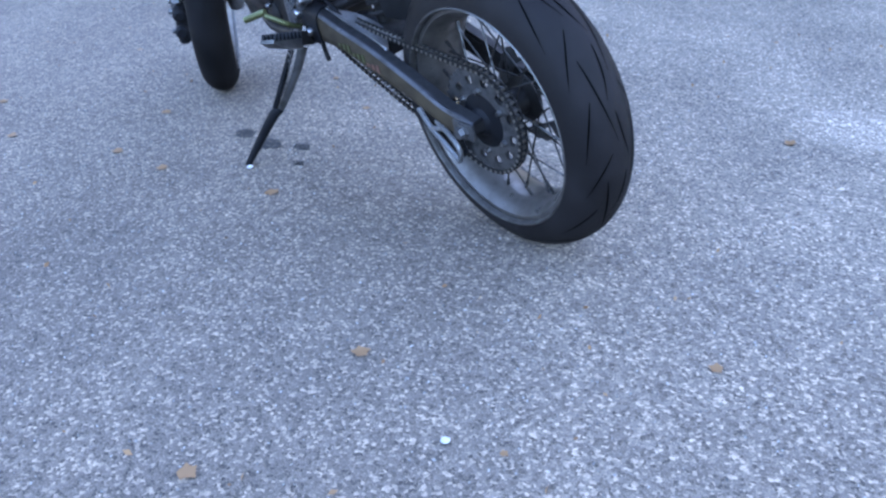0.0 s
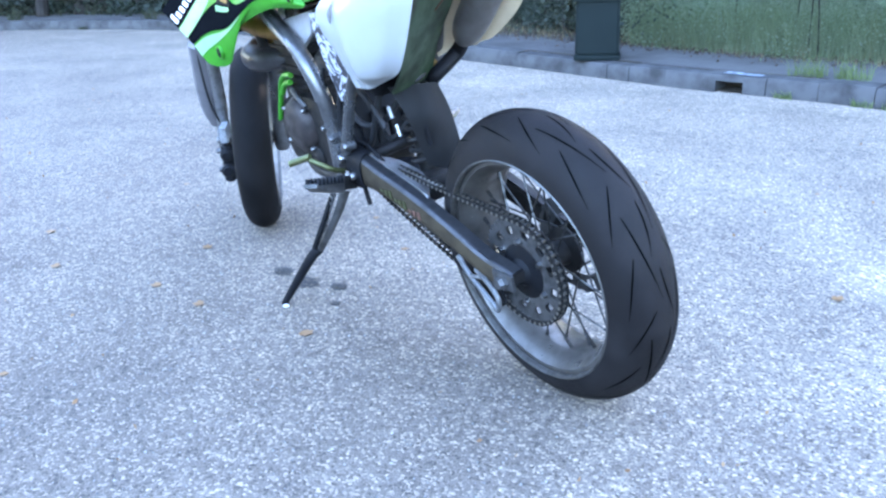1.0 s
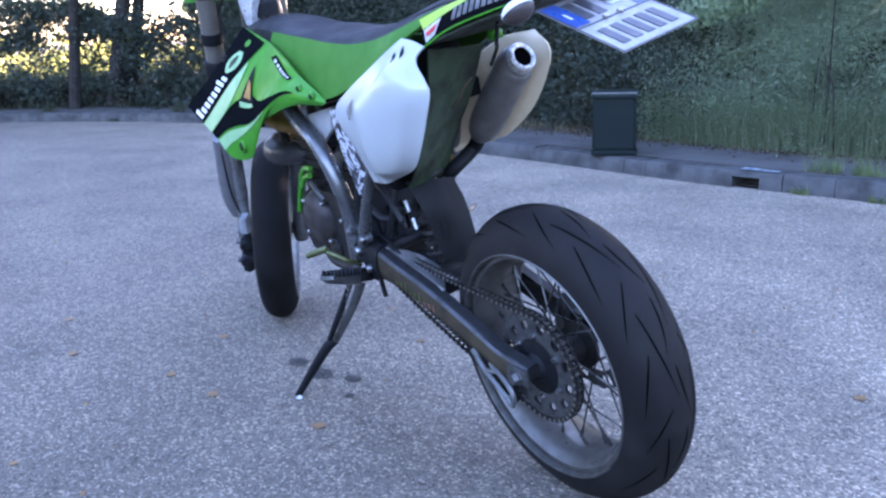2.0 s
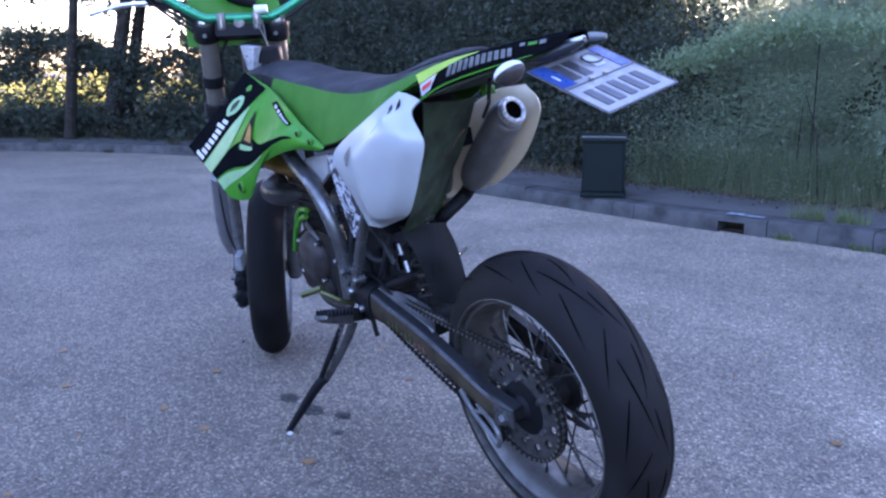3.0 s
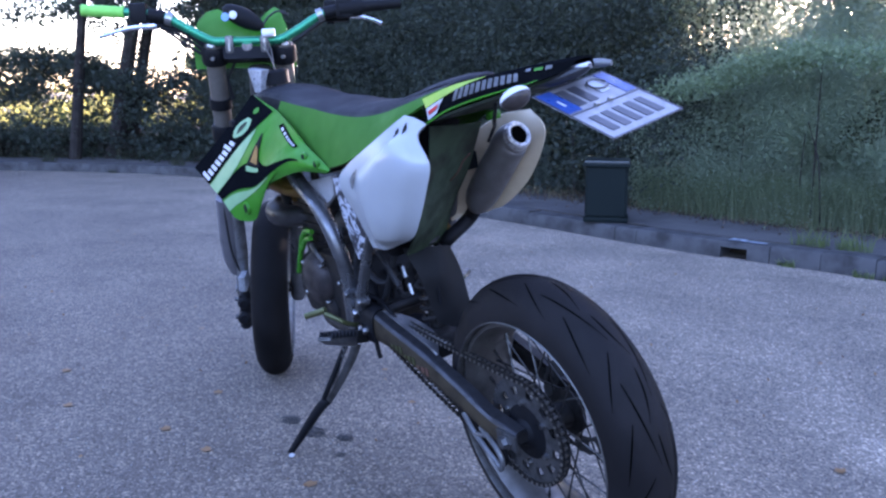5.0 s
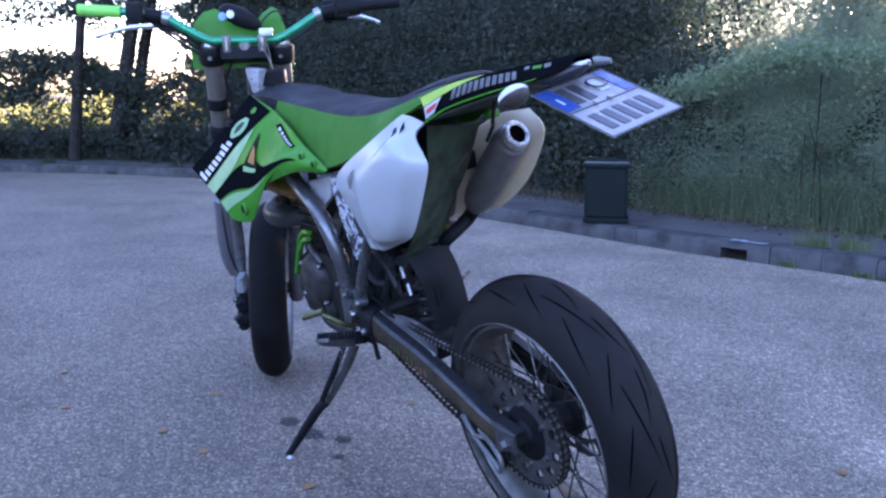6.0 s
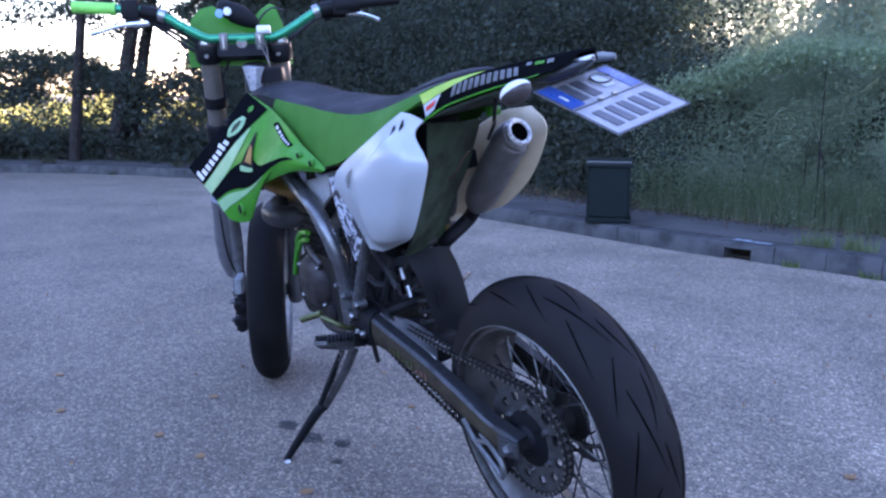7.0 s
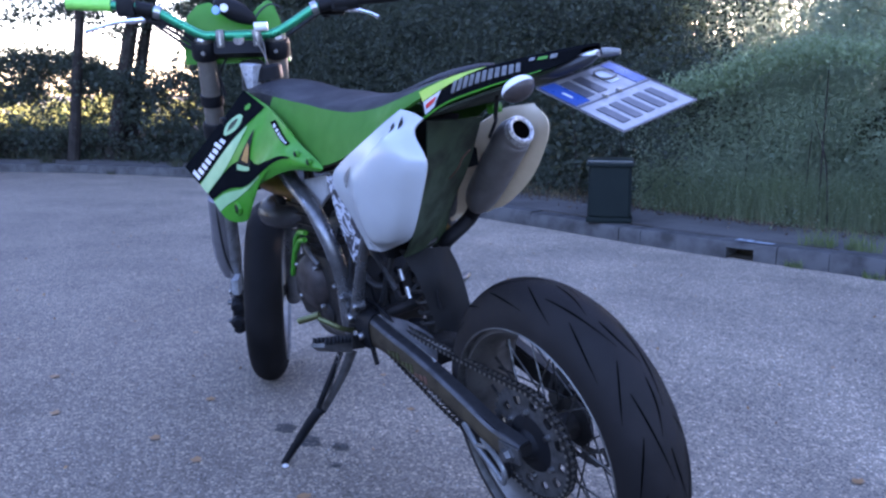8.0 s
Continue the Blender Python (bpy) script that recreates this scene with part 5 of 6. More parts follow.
for s in (1, -1):
    sh = Sheet([[(x, s * y, z - (0 if s > 0 else 0.022)) for x, y, z in r] for r in SHROUD])
    up = 0.0016 * s * -1
    panel = part("radiator_shroud", sh.mesh(0.004), GREEN, bike, "green plastic radiator shroud with black and pale stripes")
    part("sticker", sh.strip([(0.0, 0.0), (0.0, 1.0), (0.0, 2.0)], [(1.85, 0.06), (1.2, 1.0), (1.03, 2.0)], up), BLACK_GLOSS, panel, "black front band")
    part("sticker", sh.strip([(1.08, 2.0), (1.16, 1.15), (1.48, 0.62)], [(1.55, 2.0), (1.72, 1.4), (1.55, 0.62)], up), LIGHT_GREEN, panel, "pale green stripe")
    part("sticker", sh.strip([(1.58, 2.0), (1.78, 1.5), (2.1, 1.24), (2.7, 0.92), (4.4, 0.80), (5.35, 0.79)], [(1.92, 2.0), (2.25, 1.70), (2.9, 1.38), (4.05, 1.12), (4.9, 1.0), (5.4, 0.85)], up), BLACK_GLOSS, panel, "black swoosh")
    part("sticker", sh.strip([(2.0, 2.0), (2.32, 1.72), (2.97, 1.40), (4.0, 1.15)], [(2.5, 2.0), (2.72, 1.76), (3.25, 1.44), (4.05, 1.17)], up), LIGHT_GREEN, panel, "pale green stripe")
    for k in range(8):
        v0 = 1.96 - 0.115 * k
        part("print_bar", sh.strip([(0.50 if k in (0, 6) else 0.62, v0), (0.46 if k in (0, 6) else 0.6, v0 - 0.075)], [(0.92, v0), (0.90, v0 - 0.075)], up * 1.6, 3, 2), PALE_INK, panel)
    part("badge", sh.strip([(0.60, 1.0), (0.42, 0.85), (0.45, 0.65), (0.68, 0.47)], [(0.72, 1.0), (0.97, 0.85), (1.05, 0.65), (0.92, 0.47)], up * 1.6, 6, 3), LIGHT_GREEN, panel, "pale oval badge")
    part("badge_core", sh.strip([(0.66, 0.9), (0.58, 0.75), (0.70, 0.58)], [(0.72, 0.9), (0.82, 0.75), (0.82, 0.58)], up * 2.4, 5, 2), INNER, panel)
    part("oval", sh.strip([(0.78, 0.34), (0.72, 0.26), (0.80, 0.17)], [(0.86, 0.34), (1.0, 0.26), (0.94, 0.17)], up * 1.6, 5, 3), GREEN, panel)
    part("sticker", sh.strip([(2.48, 0.17), (4.4, 0.31)], [(2.62, 0.06), (4.5, 0.19)], up, 8, 3), BLACK_GLOSS, panel, "small black label with pale bars")
    for k in range(7):
        u = 2.68 + 0.24 * k
        part("print_bar", sh.strip([(u, 0.165 + 0.016 * k), (u + 0.14, 0.17 + 0.016 * k)], [(u, 0.11 + 0.016 * k), (u + 0.14, 0.115 + 0.016 * k)], up * 1.6, 2, 1), PALE_INK, panel)
    # Black patch on the surface stands for the dark inside the vent.
    part("vent", sh.strip([(2.02, 0.58), (2.06, 0.9), (2.15, 1.24)], [(2.08, 0.6), (2.42, 0.88), (2.85, 0.97)], up * 1.8, 5, 3), BLACK, panel, "black patch drawn for the dark vent opening")
    part("vent_pipe", sh.strip([(2.12, 0.85), (2.3, 1.12)], [(2.3, 0.85), (2.66, 1.0)], up * 3.0, 4, 3), COPPER, panel)
    # The first, largest one is a hole drawn as a black boss.
    for u, v, r in ((3.25, 1.74, 0.013), (6.2, 0.6, 0.008), (5.4, 0.5, 0.008)):
        q = sh.at(u, v)
        part("bolt", revolve([(0, 0.004), (r * 0.7, 0.004), (r, 0.001), (r, -0.006)], 14, q + Vector((0, s * 0.001, 0)), closed=False), BLACK, panel)
        part("bolt_rim", revolve([(r, 0.003), (r * 1.3, 0.002), (r * 1.4, -0.004)], 16, q + Vector((0, s * 0.001, 0)), closed=False), GREEN, panel)
    part("vent_lip", sh.strip([(2.2, 1.24), (2.85, 0.99)], [(2.34, 1.28), (2.98, 1.02)], up * 3.5, 5, 2), LIGHT_GREEN, panel, "bright green lip below the vent")

# white side panel, and the yellowed one beyond the silencer
PANEL = [[(0.195, 0.115, 0.955), (0.152, 0.118, 0.951), (0.121, 0.115, 0.940)], [(0.231, 0.130, 0.935), (0.177, 0.137, 0.927), (0.135, 0.130, 0.919)], [(0.315, 0.145, 0.893), (0.183, 0.163, 0.893), (0.099, 0.140, 0.886)],
         [(0.407, 0.150, 0.852), (0.218, 0.171, 0.850), (0.086, 0.145, 0.861)], [(0.459, 0.155, 0.817), (0.265, 0.171, 0.799), (0.112, 0.145, 0.815)], [(0.464, 0.150, 0.775), (0.295, 0.165, 0.745), (0.164, 0.140, 0.748)],
         [(0.448, 0.135, 0.720), (0.323, 0.152, 0.700), (0.216, 0.130, 0.704)], [(0.428, 0.120, 0.646), (0.351, 0.127, 0.655), (0.297, 0.120, 0.673)]]
side = Sheet(PANEL)


def ease(t):
    t = min(max(t, 0.0), 1.0)
    return t * t * (3 - 2 * t)


for i, row in enumerate(side.grid):
    for j, q in enumerate(row):
        u, v = i / side.n, j / side.n
        q.y += 0.014 * ease((v - 0.42 - 0.12 * abs(u - 3.5)) / 0.22) * ease((1.95 - v) / 0.3) * ease((u - 0.9) / 0.7) * ease((6.9 - u) / 0.8)
number_panel = part("side_panel", side.mesh(0.004), WHITE, bike, "blank white plastic side panel")
# Black strips drawn for the dark inside the panel's two slots.
for up_row, low_row in (([(0.4, 0.74), (0.84, 0.95), (1.1, 1.14)], [(0.42, 0.78), (0.76, 1.18), (1.09, 1.17)]), ([(0.9, 0.58), (1.15, 0.65), (1.3, 0.87)], [(0.91, 0.63), (1.08, 0.88), (1.29, 0.92)])):
    part("panel_shade", side.strip(up_row, low_row, 0.0012, 4, 2), BLACK, number_panel)
# Grey strip paints the shade in the panel's long crease.
part("panel_shade", side.strip([(3.15, 0.30), (3.75, 0.29), (4.2, 0.38)], [(3.2, 0.33), (3.75, 0.42), (4.2, 0.41)], 0.0012, 4, 2), SMOKE, number_panel)
BEIGE = [[(0.298, -0.110, 0.869), (0.249, -0.160, 0.900), (0.196, -0.200, 0.903)], [(0.317, -0.110, 0.819), (0.262, -0.160, 0.843), (0.157, -0.200, 0.868)], [(0.361, -0.110, 0.763), (0.275, -0.160, 0.785), (0.174, -0.200, 0.818)],
         [(0.408, -0.110, 0.711), (0.331, -0.160, 0.727), (0.238, -0.200, 0.742)], [(0.446, -0.110, 0.669), (0.392, -0.160, 0.665), (0.327, -0.190, 0.679)], [(0.440, -0.110, 0.644), (0.413, -0.140, 0.657), (0.371, -0.170, 0.663)]]
part("side_panel", Sheet(BEIGE).mesh(0.004), BEIGE_M, bike, "yellowed inner face of the other side panel")

# silencer
T0, T1 = Vector((0.350, -0.125, 0.690)), Vector((0.190, -0.140, 0.858))
can = part("silencer", tube([T0 + (T0 - T1) * 0.03, T0 + (T1 - T0) * 0.08, T0 + (T1 - T0) * 0.3, T0 + (T1 - T0) * 0.84, T0 + (T1 - T0) * 0.95], [0.020, 0.033, 0.039, 0.038, 0.034], 24, 4), SILENCER_M, bike, "matt grey silencer with a bright end ring")
out_ax = Vector((-0.88, -0.05, 0.46)).normalized()
tip = T0.lerp(T1, 0.95)
part("end_cap", tube([T0.lerp(T1, 0.80), T0.lerp(T1, 0.88), tip, tip + out_ax * 0.014], [0.039, 0.0395, 0.037, 0.033], 24, 3), SILENCER_M, can, "dull grey end cap")
RING_M = surface("pitted_ring", (0.5, 0.48, 0.47), (0.12, 0.1, 0.09), rough=0.5, metal=0.6, scale=130, amount=0.9, bump=0.2)
ring = part("end_ring", revolve([(0.031, 0.0), (0.031, 0.018), (0.027, 0.022), (0.021, 0.019), (0.0195, 0.0)], 28, (0, 0, 0)), RING_M, can, "pitted bare metal end ring")
ring.matrix_local = Matrix.Translation(tip + out_ax * 0.010) @ out_ax.to_track_quat("Y", "Z").to_matrix().to_4x4()
# Black plug stands for the dark inside the silencer's mouth.
part("outlet", tube([tip + out_ax * 0.010, tip + out_ax * 0.027], 0.0203, 20, 1), RECESS_M, can, "black plug drawn for the dark outlet hole")
part("mid_pipe", tube([T0, T0.lerp(T1, -0.2), (0.385, -0.06, 0.625), (0.42, -0.05, 0.60)], 0.017, 12, 5), BLACK, bike)
part("flap_bolt", tube([(0.40, -0.085, 0.512), (0.43, -0.125, 0.512)], 0.008, 8, 1), STEEL, bike)
part("tail_bracket", box((0.050, -0.012, 0.927), (0.069, 0.012, 0.945), 0.004), GREEN, bike, "small green bracket")
part("tail_wire", tube([(0.241, 0.004, 0.791), (0.202, 0.004, 0.816), (0.183, 0.004, 0.836), (0.152, 0.004, 0.855)], 0.0016, 6, 4), RUST_M, bike, "thin red wire")
part("tail_wire", tube([(0.02, 0.02, 0.96), (0.06, 0.0, 0.92), (0.13, -0.05, 0.90), (0.2, -0.08, 0.86)], 0.004, 6, 5), HOSE, bike)
part("pipe_clamp", box((0.285, -0.105, 0.79), (0.315, -0.07, 0.83), 0.006), BLACK, bike)

GREY_INK = surface("worn_grey_print", (0.085, 0.09, 0.1), (0.03, 0.033, 0.04), rough=0.45, scale=90, amount=0.8)
# tail: fender, side stickers, lamp, number plate
TAIL = [[(0.156, 0.090, 0.984), (0.143, 0.100, 0.962), (0.141, 0.100, 0.934)], [(0.047, 0.086, 1.007), (0.043, 0.096, 0.990), (0.057, 0.098, 0.964)], [(-0.044, 0.076, 1.020), (-0.050, 0.082, 1.009), (-0.046, 0.085, 0.987)],
        [(-0.130, 0.058, 1.029), (-0.135, 0.062, 1.018), (-0.140, 0.065, 1.004)], [(-0.183, 0.040, 1.033), (-0.184, 0.041, 1.024), (-0.185, 0.042, 1.015)], [(-0.208, 0.020, 1.035), (-0.208, 0.020, 1.031), (-0.208, 0.020, 1.026)]]
fender_rows = [[r[0], (r[0][0], r[0][1] * 0.5, r[0][2] + 0.002), (r[0][0], -r[0][1] * 0.5, r[0][2] + 0.002), (r[0][0], -r[0][1], r[0][2])] for r in TAIL]
fender = part("rear_fender", Sheet(fender_rows, 6).mesh(0.004), BLACK_GLOSS, bike, "dark rear fender with sponsor stickers")
part("seat_tail", tube([(0.36, -0.005, 0.956), (0.26, -0.005, 0.977), (0.17, -0.005, 0.997), (0.105, -0.005, 1.006), (0.085, -0.005, 1.007)], [0.060, 0.062, 0.058, 0.044, 0.022], 14, 6, flat=0.2), SEAT_BLACK, seat, "black seat tongue over the tail")
for s in (1, -1):
    tl = Sheet([[(x, s * y, z) for x, y, z in r] for r in TAIL])
    up = 0.0016 * s * -1
    tp = part("tail_panel", tl.mesh(0.004), BLACK_GLOSS, bike, "dark tail panel with sponsor stickers and a green edge")
    part("sticker", tl.strip([(0.0, 1.82), (1.5, 1.86), (3.3, 1.9)], [(0.0, 2.0), (1.5, 2.0), (3.3, 2.0)], up, 12, 2), GREEN, tp, "green edge line")
    part("sticker", tl.strip([(0.0, 0.1), (1.0, 0.0), (2.0, 0.0)], [(0.1, 0.95), (0.9, 0.7), (1.9, 0.12)], up * 1.6, 8, 4), YELLOW_GREEN, tp, "yellow-green wedge")
    part("sticker", tl.strip([(0.12, 1.0), (0.72, 0.85)], [(0.12, 1.8), (0.5, 1.7)], up * 1.7, 5, 4), PALE_INK, tp, "pale label")
    part("print_bar", tl.strip([(0.2, 1.25), (0.6, 1.1)], [(0.2, 1.5), (0.5, 1.4)], up * 2.6, 4, 2), RED_INK, tp)
    for u0, u1, v0, v1, mat in ((3.05, 3.2, 0.2, 0.6, GREY_INK), (3.3, 3.6, 0.3, 0.7, GREEN), (3.7, 3.95, 0.2, 0.8, GREY_INK)):
        part("sticker", tl.strip([(u0, v0), (u1, v0)], [(u0 - 0.05, v1), (u1 - 0.05, v1)], up * 1.9, 3, 2), mat, tp)
    for k in range(11):
        u = 1.1 + 0.16 * k
        part("print_bar", tl.strip([(u, 0.62), (u + 0.11, 0.62)], [(u - 0.03, 1.45), (u + 0.08, 1.45)], up * 2.6, 2, 2), GREY_INK, tp)
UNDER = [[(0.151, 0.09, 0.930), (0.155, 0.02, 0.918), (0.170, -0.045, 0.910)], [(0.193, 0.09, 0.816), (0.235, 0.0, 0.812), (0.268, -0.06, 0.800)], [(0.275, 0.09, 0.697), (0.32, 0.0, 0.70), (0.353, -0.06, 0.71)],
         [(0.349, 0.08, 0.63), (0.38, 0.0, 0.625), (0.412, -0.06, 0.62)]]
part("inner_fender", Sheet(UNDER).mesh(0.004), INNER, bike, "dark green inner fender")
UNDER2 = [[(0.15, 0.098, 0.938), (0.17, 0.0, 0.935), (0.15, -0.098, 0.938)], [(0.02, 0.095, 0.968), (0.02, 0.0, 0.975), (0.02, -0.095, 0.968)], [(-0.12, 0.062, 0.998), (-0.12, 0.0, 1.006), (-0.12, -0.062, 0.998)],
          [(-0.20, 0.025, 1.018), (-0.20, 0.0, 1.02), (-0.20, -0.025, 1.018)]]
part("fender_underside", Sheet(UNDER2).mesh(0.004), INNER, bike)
SIGNAL_M = surface("dull_brown_lens", (0.04, 0.031, 0.029), (0.022, 0.018, 0.017), rough=0.4, scale=60, bump=0.03, spec=0.3)
LAMP_M = surface("smoked_lamp", (0.02, 0.02, 0.022), (0.035, 0.035, 0.037), rough=0.35, scale=30, bump=0.03, spec=0.3)
lamp = part("tail_lamp", tube([(-0.125, 0.035, 0.998), (-0.16, 0.025, 1.004), (-0.20, 0.01, 1.014), (-0.225, 0.002, 1.022)], [0.010, 0.019, 0.017, 0.007], 14, 5, flat=0.62), LAMP_M, bike, "slim smoked tail lamp")
part("lens", tube([(-0.196, 0.012, 1.017), (-0.224, 0.003, 1.024)], [0.013, 0.008], 12, 2, flat=0.55), CLEAR, lamp)


def signal_half(side, low, wide, deep, c=Vector((-0.2, 0.141, 0.995))):
    """One half of an egg-shaped turn signal, cut along its slanting seam."""
    n = Vector((0.55, 0.01, 0.85)).normalized()
    a = Vector((-0.42, -0.86, 0.29))
    a = (a - n * a.dot(n)).normalized()
    bm = bmesh.new()
    bmesh.ops.create_uvsphere(bm, u_segments=28, v_segments=16, radius=1.0)
    bmesh.ops.bisect_plane(bm, geom=bm.verts[:] + bm.edges[:] + bm.faces[:], plane_co=(0, 0, 0.02 * side), plane_no=(0, 0, -side), clear_outer=True)
    bmesh.ops.contextual_create(bm, geom=[e for e in bm.edges if len(e.link_faces) == 1])
    turn = Matrix((a, n.cross(a), n)).transposed()
    for v in bm.verts:
        v.co = c + turn @ Vector((v.co.x * wide, v.co.y * wide, v.co.z * (low if side < 0 else deep)))
    return bm


sig = part("turn_signal", signal_half(-1, 0.0165, 0.0255, 0.0165), SIGNAL_M, bike, "turn signal with a pale top and a dull brown lens")
part("lens", signal_half(1, 0.0165, 0.0262, 0.0165), CLEAR, sig, "pale clear cover")
part("stalk", tube([(-0.165, 0.13, 0.984), (-0.13, 0.075, 0.99)], 0.006, 8, 1), BLACK, sig)
sig = part("turn_signal", tube([(-0.105, -0.09, 1.008), (-0.13, -0.1, 1.011), (-0.155, -0.112, 1.009)], [0.004, 0.008, 0.005], 12, 6), SMOKE, bike, "smoked turn signal")
part("stalk", tube([(-0.11, -0.09, 1.005), (-0.10, -0.06, 1.0)], 0.005, 8, 1), BLACK, sig)

# number plate: white, blue ends, characters as plain bars
C = Vector((-0.2145, -0.036, 0.954))
ex = Vector((0.016, -0.173, 0.012)).normalized()
ey = Vector((0.162, 0.02, 0.068)).normalized()
ez = ex.cross(ey).normalized()
PM = Matrix(((ex.x, ey.x, ez.x, C.x), (ex.y, ey.y, ez.y, C.y), (ex.z, ey.z, ez.z, C.z), (0, 0, 0, 1)))


def flat_on_plate(name, x0, y0, x1, y1, material, lift, parent, label=""):
    bm = box((x0, y0, lift - 0.001), (x1, y1, lift), 0.0)
    bm.transform(PM)
    return part(name, bm, material, parent, label, smooth=False)


plate = flat_on_plate("number_plate", -0.0885, -0.0885, 0.0885, 0.0885, PLATE_M, 0.0, bike, "white number plate with blue ends and dark bars")
flat_on_plate("blue_band", -0.085, 0.008, -0.052, 0.084, BLUE, 0.0012, plate)
flat_on_plate("blue_band", 0.060, 0.008, 0.085, 0.084, BLUE, 0.0012, plate)
flat_on_plate("divider", -0.086, 0.001, 0.086, 0.004, INK, 0.0014, plate)
for x0, y0, x1, y1 in ((-0.0885, -0.0885, 0.0885, -0.086), (-0.0885, 0.086, 0.0885, 0.0885), (-0.0885, -0.086, -0.086, 0.086), (0.086, -0.086, 0.0885, 0.086)):
    flat_on_plate("border", x0, y0, x1, y1, INK, 0.0014, plate)
for x in (-0.04, -0.01):
    flat_on_plate("bar", x - 0.010, 0.018, x + 0.010, 0.074, INK, 0.0016, plate)
flat_on_plate("mark", 0.022, 0.03, 0.045, 0.07, PALE_INK, 0.0016, plate)
for k in range(5):
    flat_on_plate("bar", -0.068 + 0.0285 * k, -0.07, -0.068 + 0.0285 * k + 0.017, -0.018, INK, 0.0016, plate)
flat_on_plate("mark", -0.071, 0.03, -0.066, 0.05, PALE_INK, 0.0016, plate)
loop = tube([PM @ Vector((0.036 + 0.019 * math.cos(a), 0.052 + 0.017 * math.sin(a) * (1.15 if a < math.pi else 0.85), 0.004)) for a in (2 * math.pi * k / 18 for k in range(17))], 0.0018, 6, 2)
part("badge_holder", loop, DULL, plate, "thin metal badge loop")
for x in (-0.022, 0.012):
    sc = part("plate_screw", revolve([(0, 0.004), (0.004, 0.004), (0.0055, 0.001), (0.0055, 0)], 10, (0, 0, 0), closed=False), STEEL, plate)
    sc.matrix_local = PM @ pose(x, 0.004, 0.0015, 90, 0, 0)
part("plate_bracket", tube([(-0.11, -0.03, 0.99), (-0.14, -0.035, 0.975), (-0.19, -0.036, 0.953)], [0.010, 0.010, 0.008], 8, 4, flat=0.5), BLACK, bike)

# forks, clamps, bar: all turned with the steering
TOP = TURN @ Matrix.Translation(FW) @ Matrix.Rotation(-radians(2.1), 4, "X") @ Matrix.Translation(-FW)


def steered(bm):
    bm.transform(TOP)
    return bm


def up_fork(z, y, ahead=0.0):
    """A point of the fork leg at height z."""
    return Vector((FW.x + ahead - math.tan(radians(18.9)) * (z - FW.z), y, z))


PALE_BRACKET = surface("pale_bracket", (0.42, 0.44, 0.47), (0.2, 0.2, 0.21), rough=0.4, metal=0.4, scale=50, amount=0.8)


def merge_tubes(*spans):
    """Short stout cylinders with rounded ends in one mesh."""
    bm = bmesh.new()
    for a, b, r in spans:
        a, b = Vector(a), Vector(b)
        e = (b - a).normalized() * r * 0.35
        tube([a - e, a, b, b + e], [r * 0.65, r, r, r * 0.65], 12, 1, bm)
    return bm


SMOKED = surface("smoked_guard", (0.075, 0.07, 0.074), (0.045, 0.042, 0.044), rough=0.45, scale=20)
BRONZE = surface("bronze_grey_fork", (0.16, 0.145, 0.125), (0.08, 0.07, 0.06), rough=0.45, metal=0.7, scale=20, amount=0.6)
for s in (1, -1):
    leg = part("fork_leg", steered(tube([up_fork(0.66, s * 0.1), up_fork(0.75, s * 0.1), up_fork(1.12, s * 0.1)], [0.026, 0.028, 0.027], 18, 3)), BRONZE, bike, "bronze-grey upside-down fork leg")
    low = 0.1 if s > 0 else 0.08
    part("fork_slider", steered(tube([up_fork(0.30, s * low), up_fork(0.66, s * 0.1)], 0.021, 16, 1)), ALLOY, leg)
    part("fork_foot", steered(tube([up_fork(0.26, s * low), up_fork(0.29, s * low), up_fork(0.36, s * low)], [0.024, 0.028, 0.022], 14, 3)), SPAR_M, leg)
    part("fork_guard", steered(tube([up_fork(0.37, 0.112, 0.02), up_fork(0.45, 0.120, 0.025), up_fork(0.64, 0.118, 0.02)] if s > 0 else [up_fork(0.36, -0.082), up_fork(0.45, -0.09), up_fork(0.64, -0.11)], [0.030, 0.043, 0.040] if s > 0 else [0.022, 0.027, 0.03], 14, 4)), SMOKED if s > 0 else SPAR_M, leg)
    part("fork_seal", steered(tube([up_fork(0.66, s * 0.1), up_fork(0.69, s * 0.1)], 0.031, 18, 1)), BLACK, leg)
    part("clamp_band", steered(tube([up_fork(0.935, s * 0.1), up_fork(0.965, s * 0.1)], 0.033, 18, 1)), BLACK, leg)
    part("fork_cap", steered(tube([up_fork(1.12, s * 0.1), up_fork(1.135, s * 0.1)], [0.024, 0.016], 8, 1)), STEEL, leg)
    part("clamp_bolt", steered(tube([up_fork(1.08, s * 0.1) + Vector((-0.062, 0, 0)), up_fork(1.08, s * 0.1) + Vector((-0.048, 0, 0))], 0.006, 8, 1)), DULL, leg)


def clamp_block(z, name):
    """A fork clamp: a bridge with a split ring at each leg."""
    x = up_fork(z, 0).x
    bm = prism([(x - 0.06, z - 0.012), (x + 0.015, z - 0.024), (x + 0.02, z + 0.012), (x - 0.05, z + 0.022)], -0.07, 0.07, 0.008)
    for s in (1, -1):
        tube([up_fork(z - 0.024, s * 0.1), up_fork(z - 0.016, s * 0.1), up_fork(z + 0.016, s * 0.1), up_fork(z + 0.024, s * 0.1)], [0.034, 0.038, 0.038, 0.034], 18, 1, bm)
    return part(name, steered(bm), BLACK, bike)


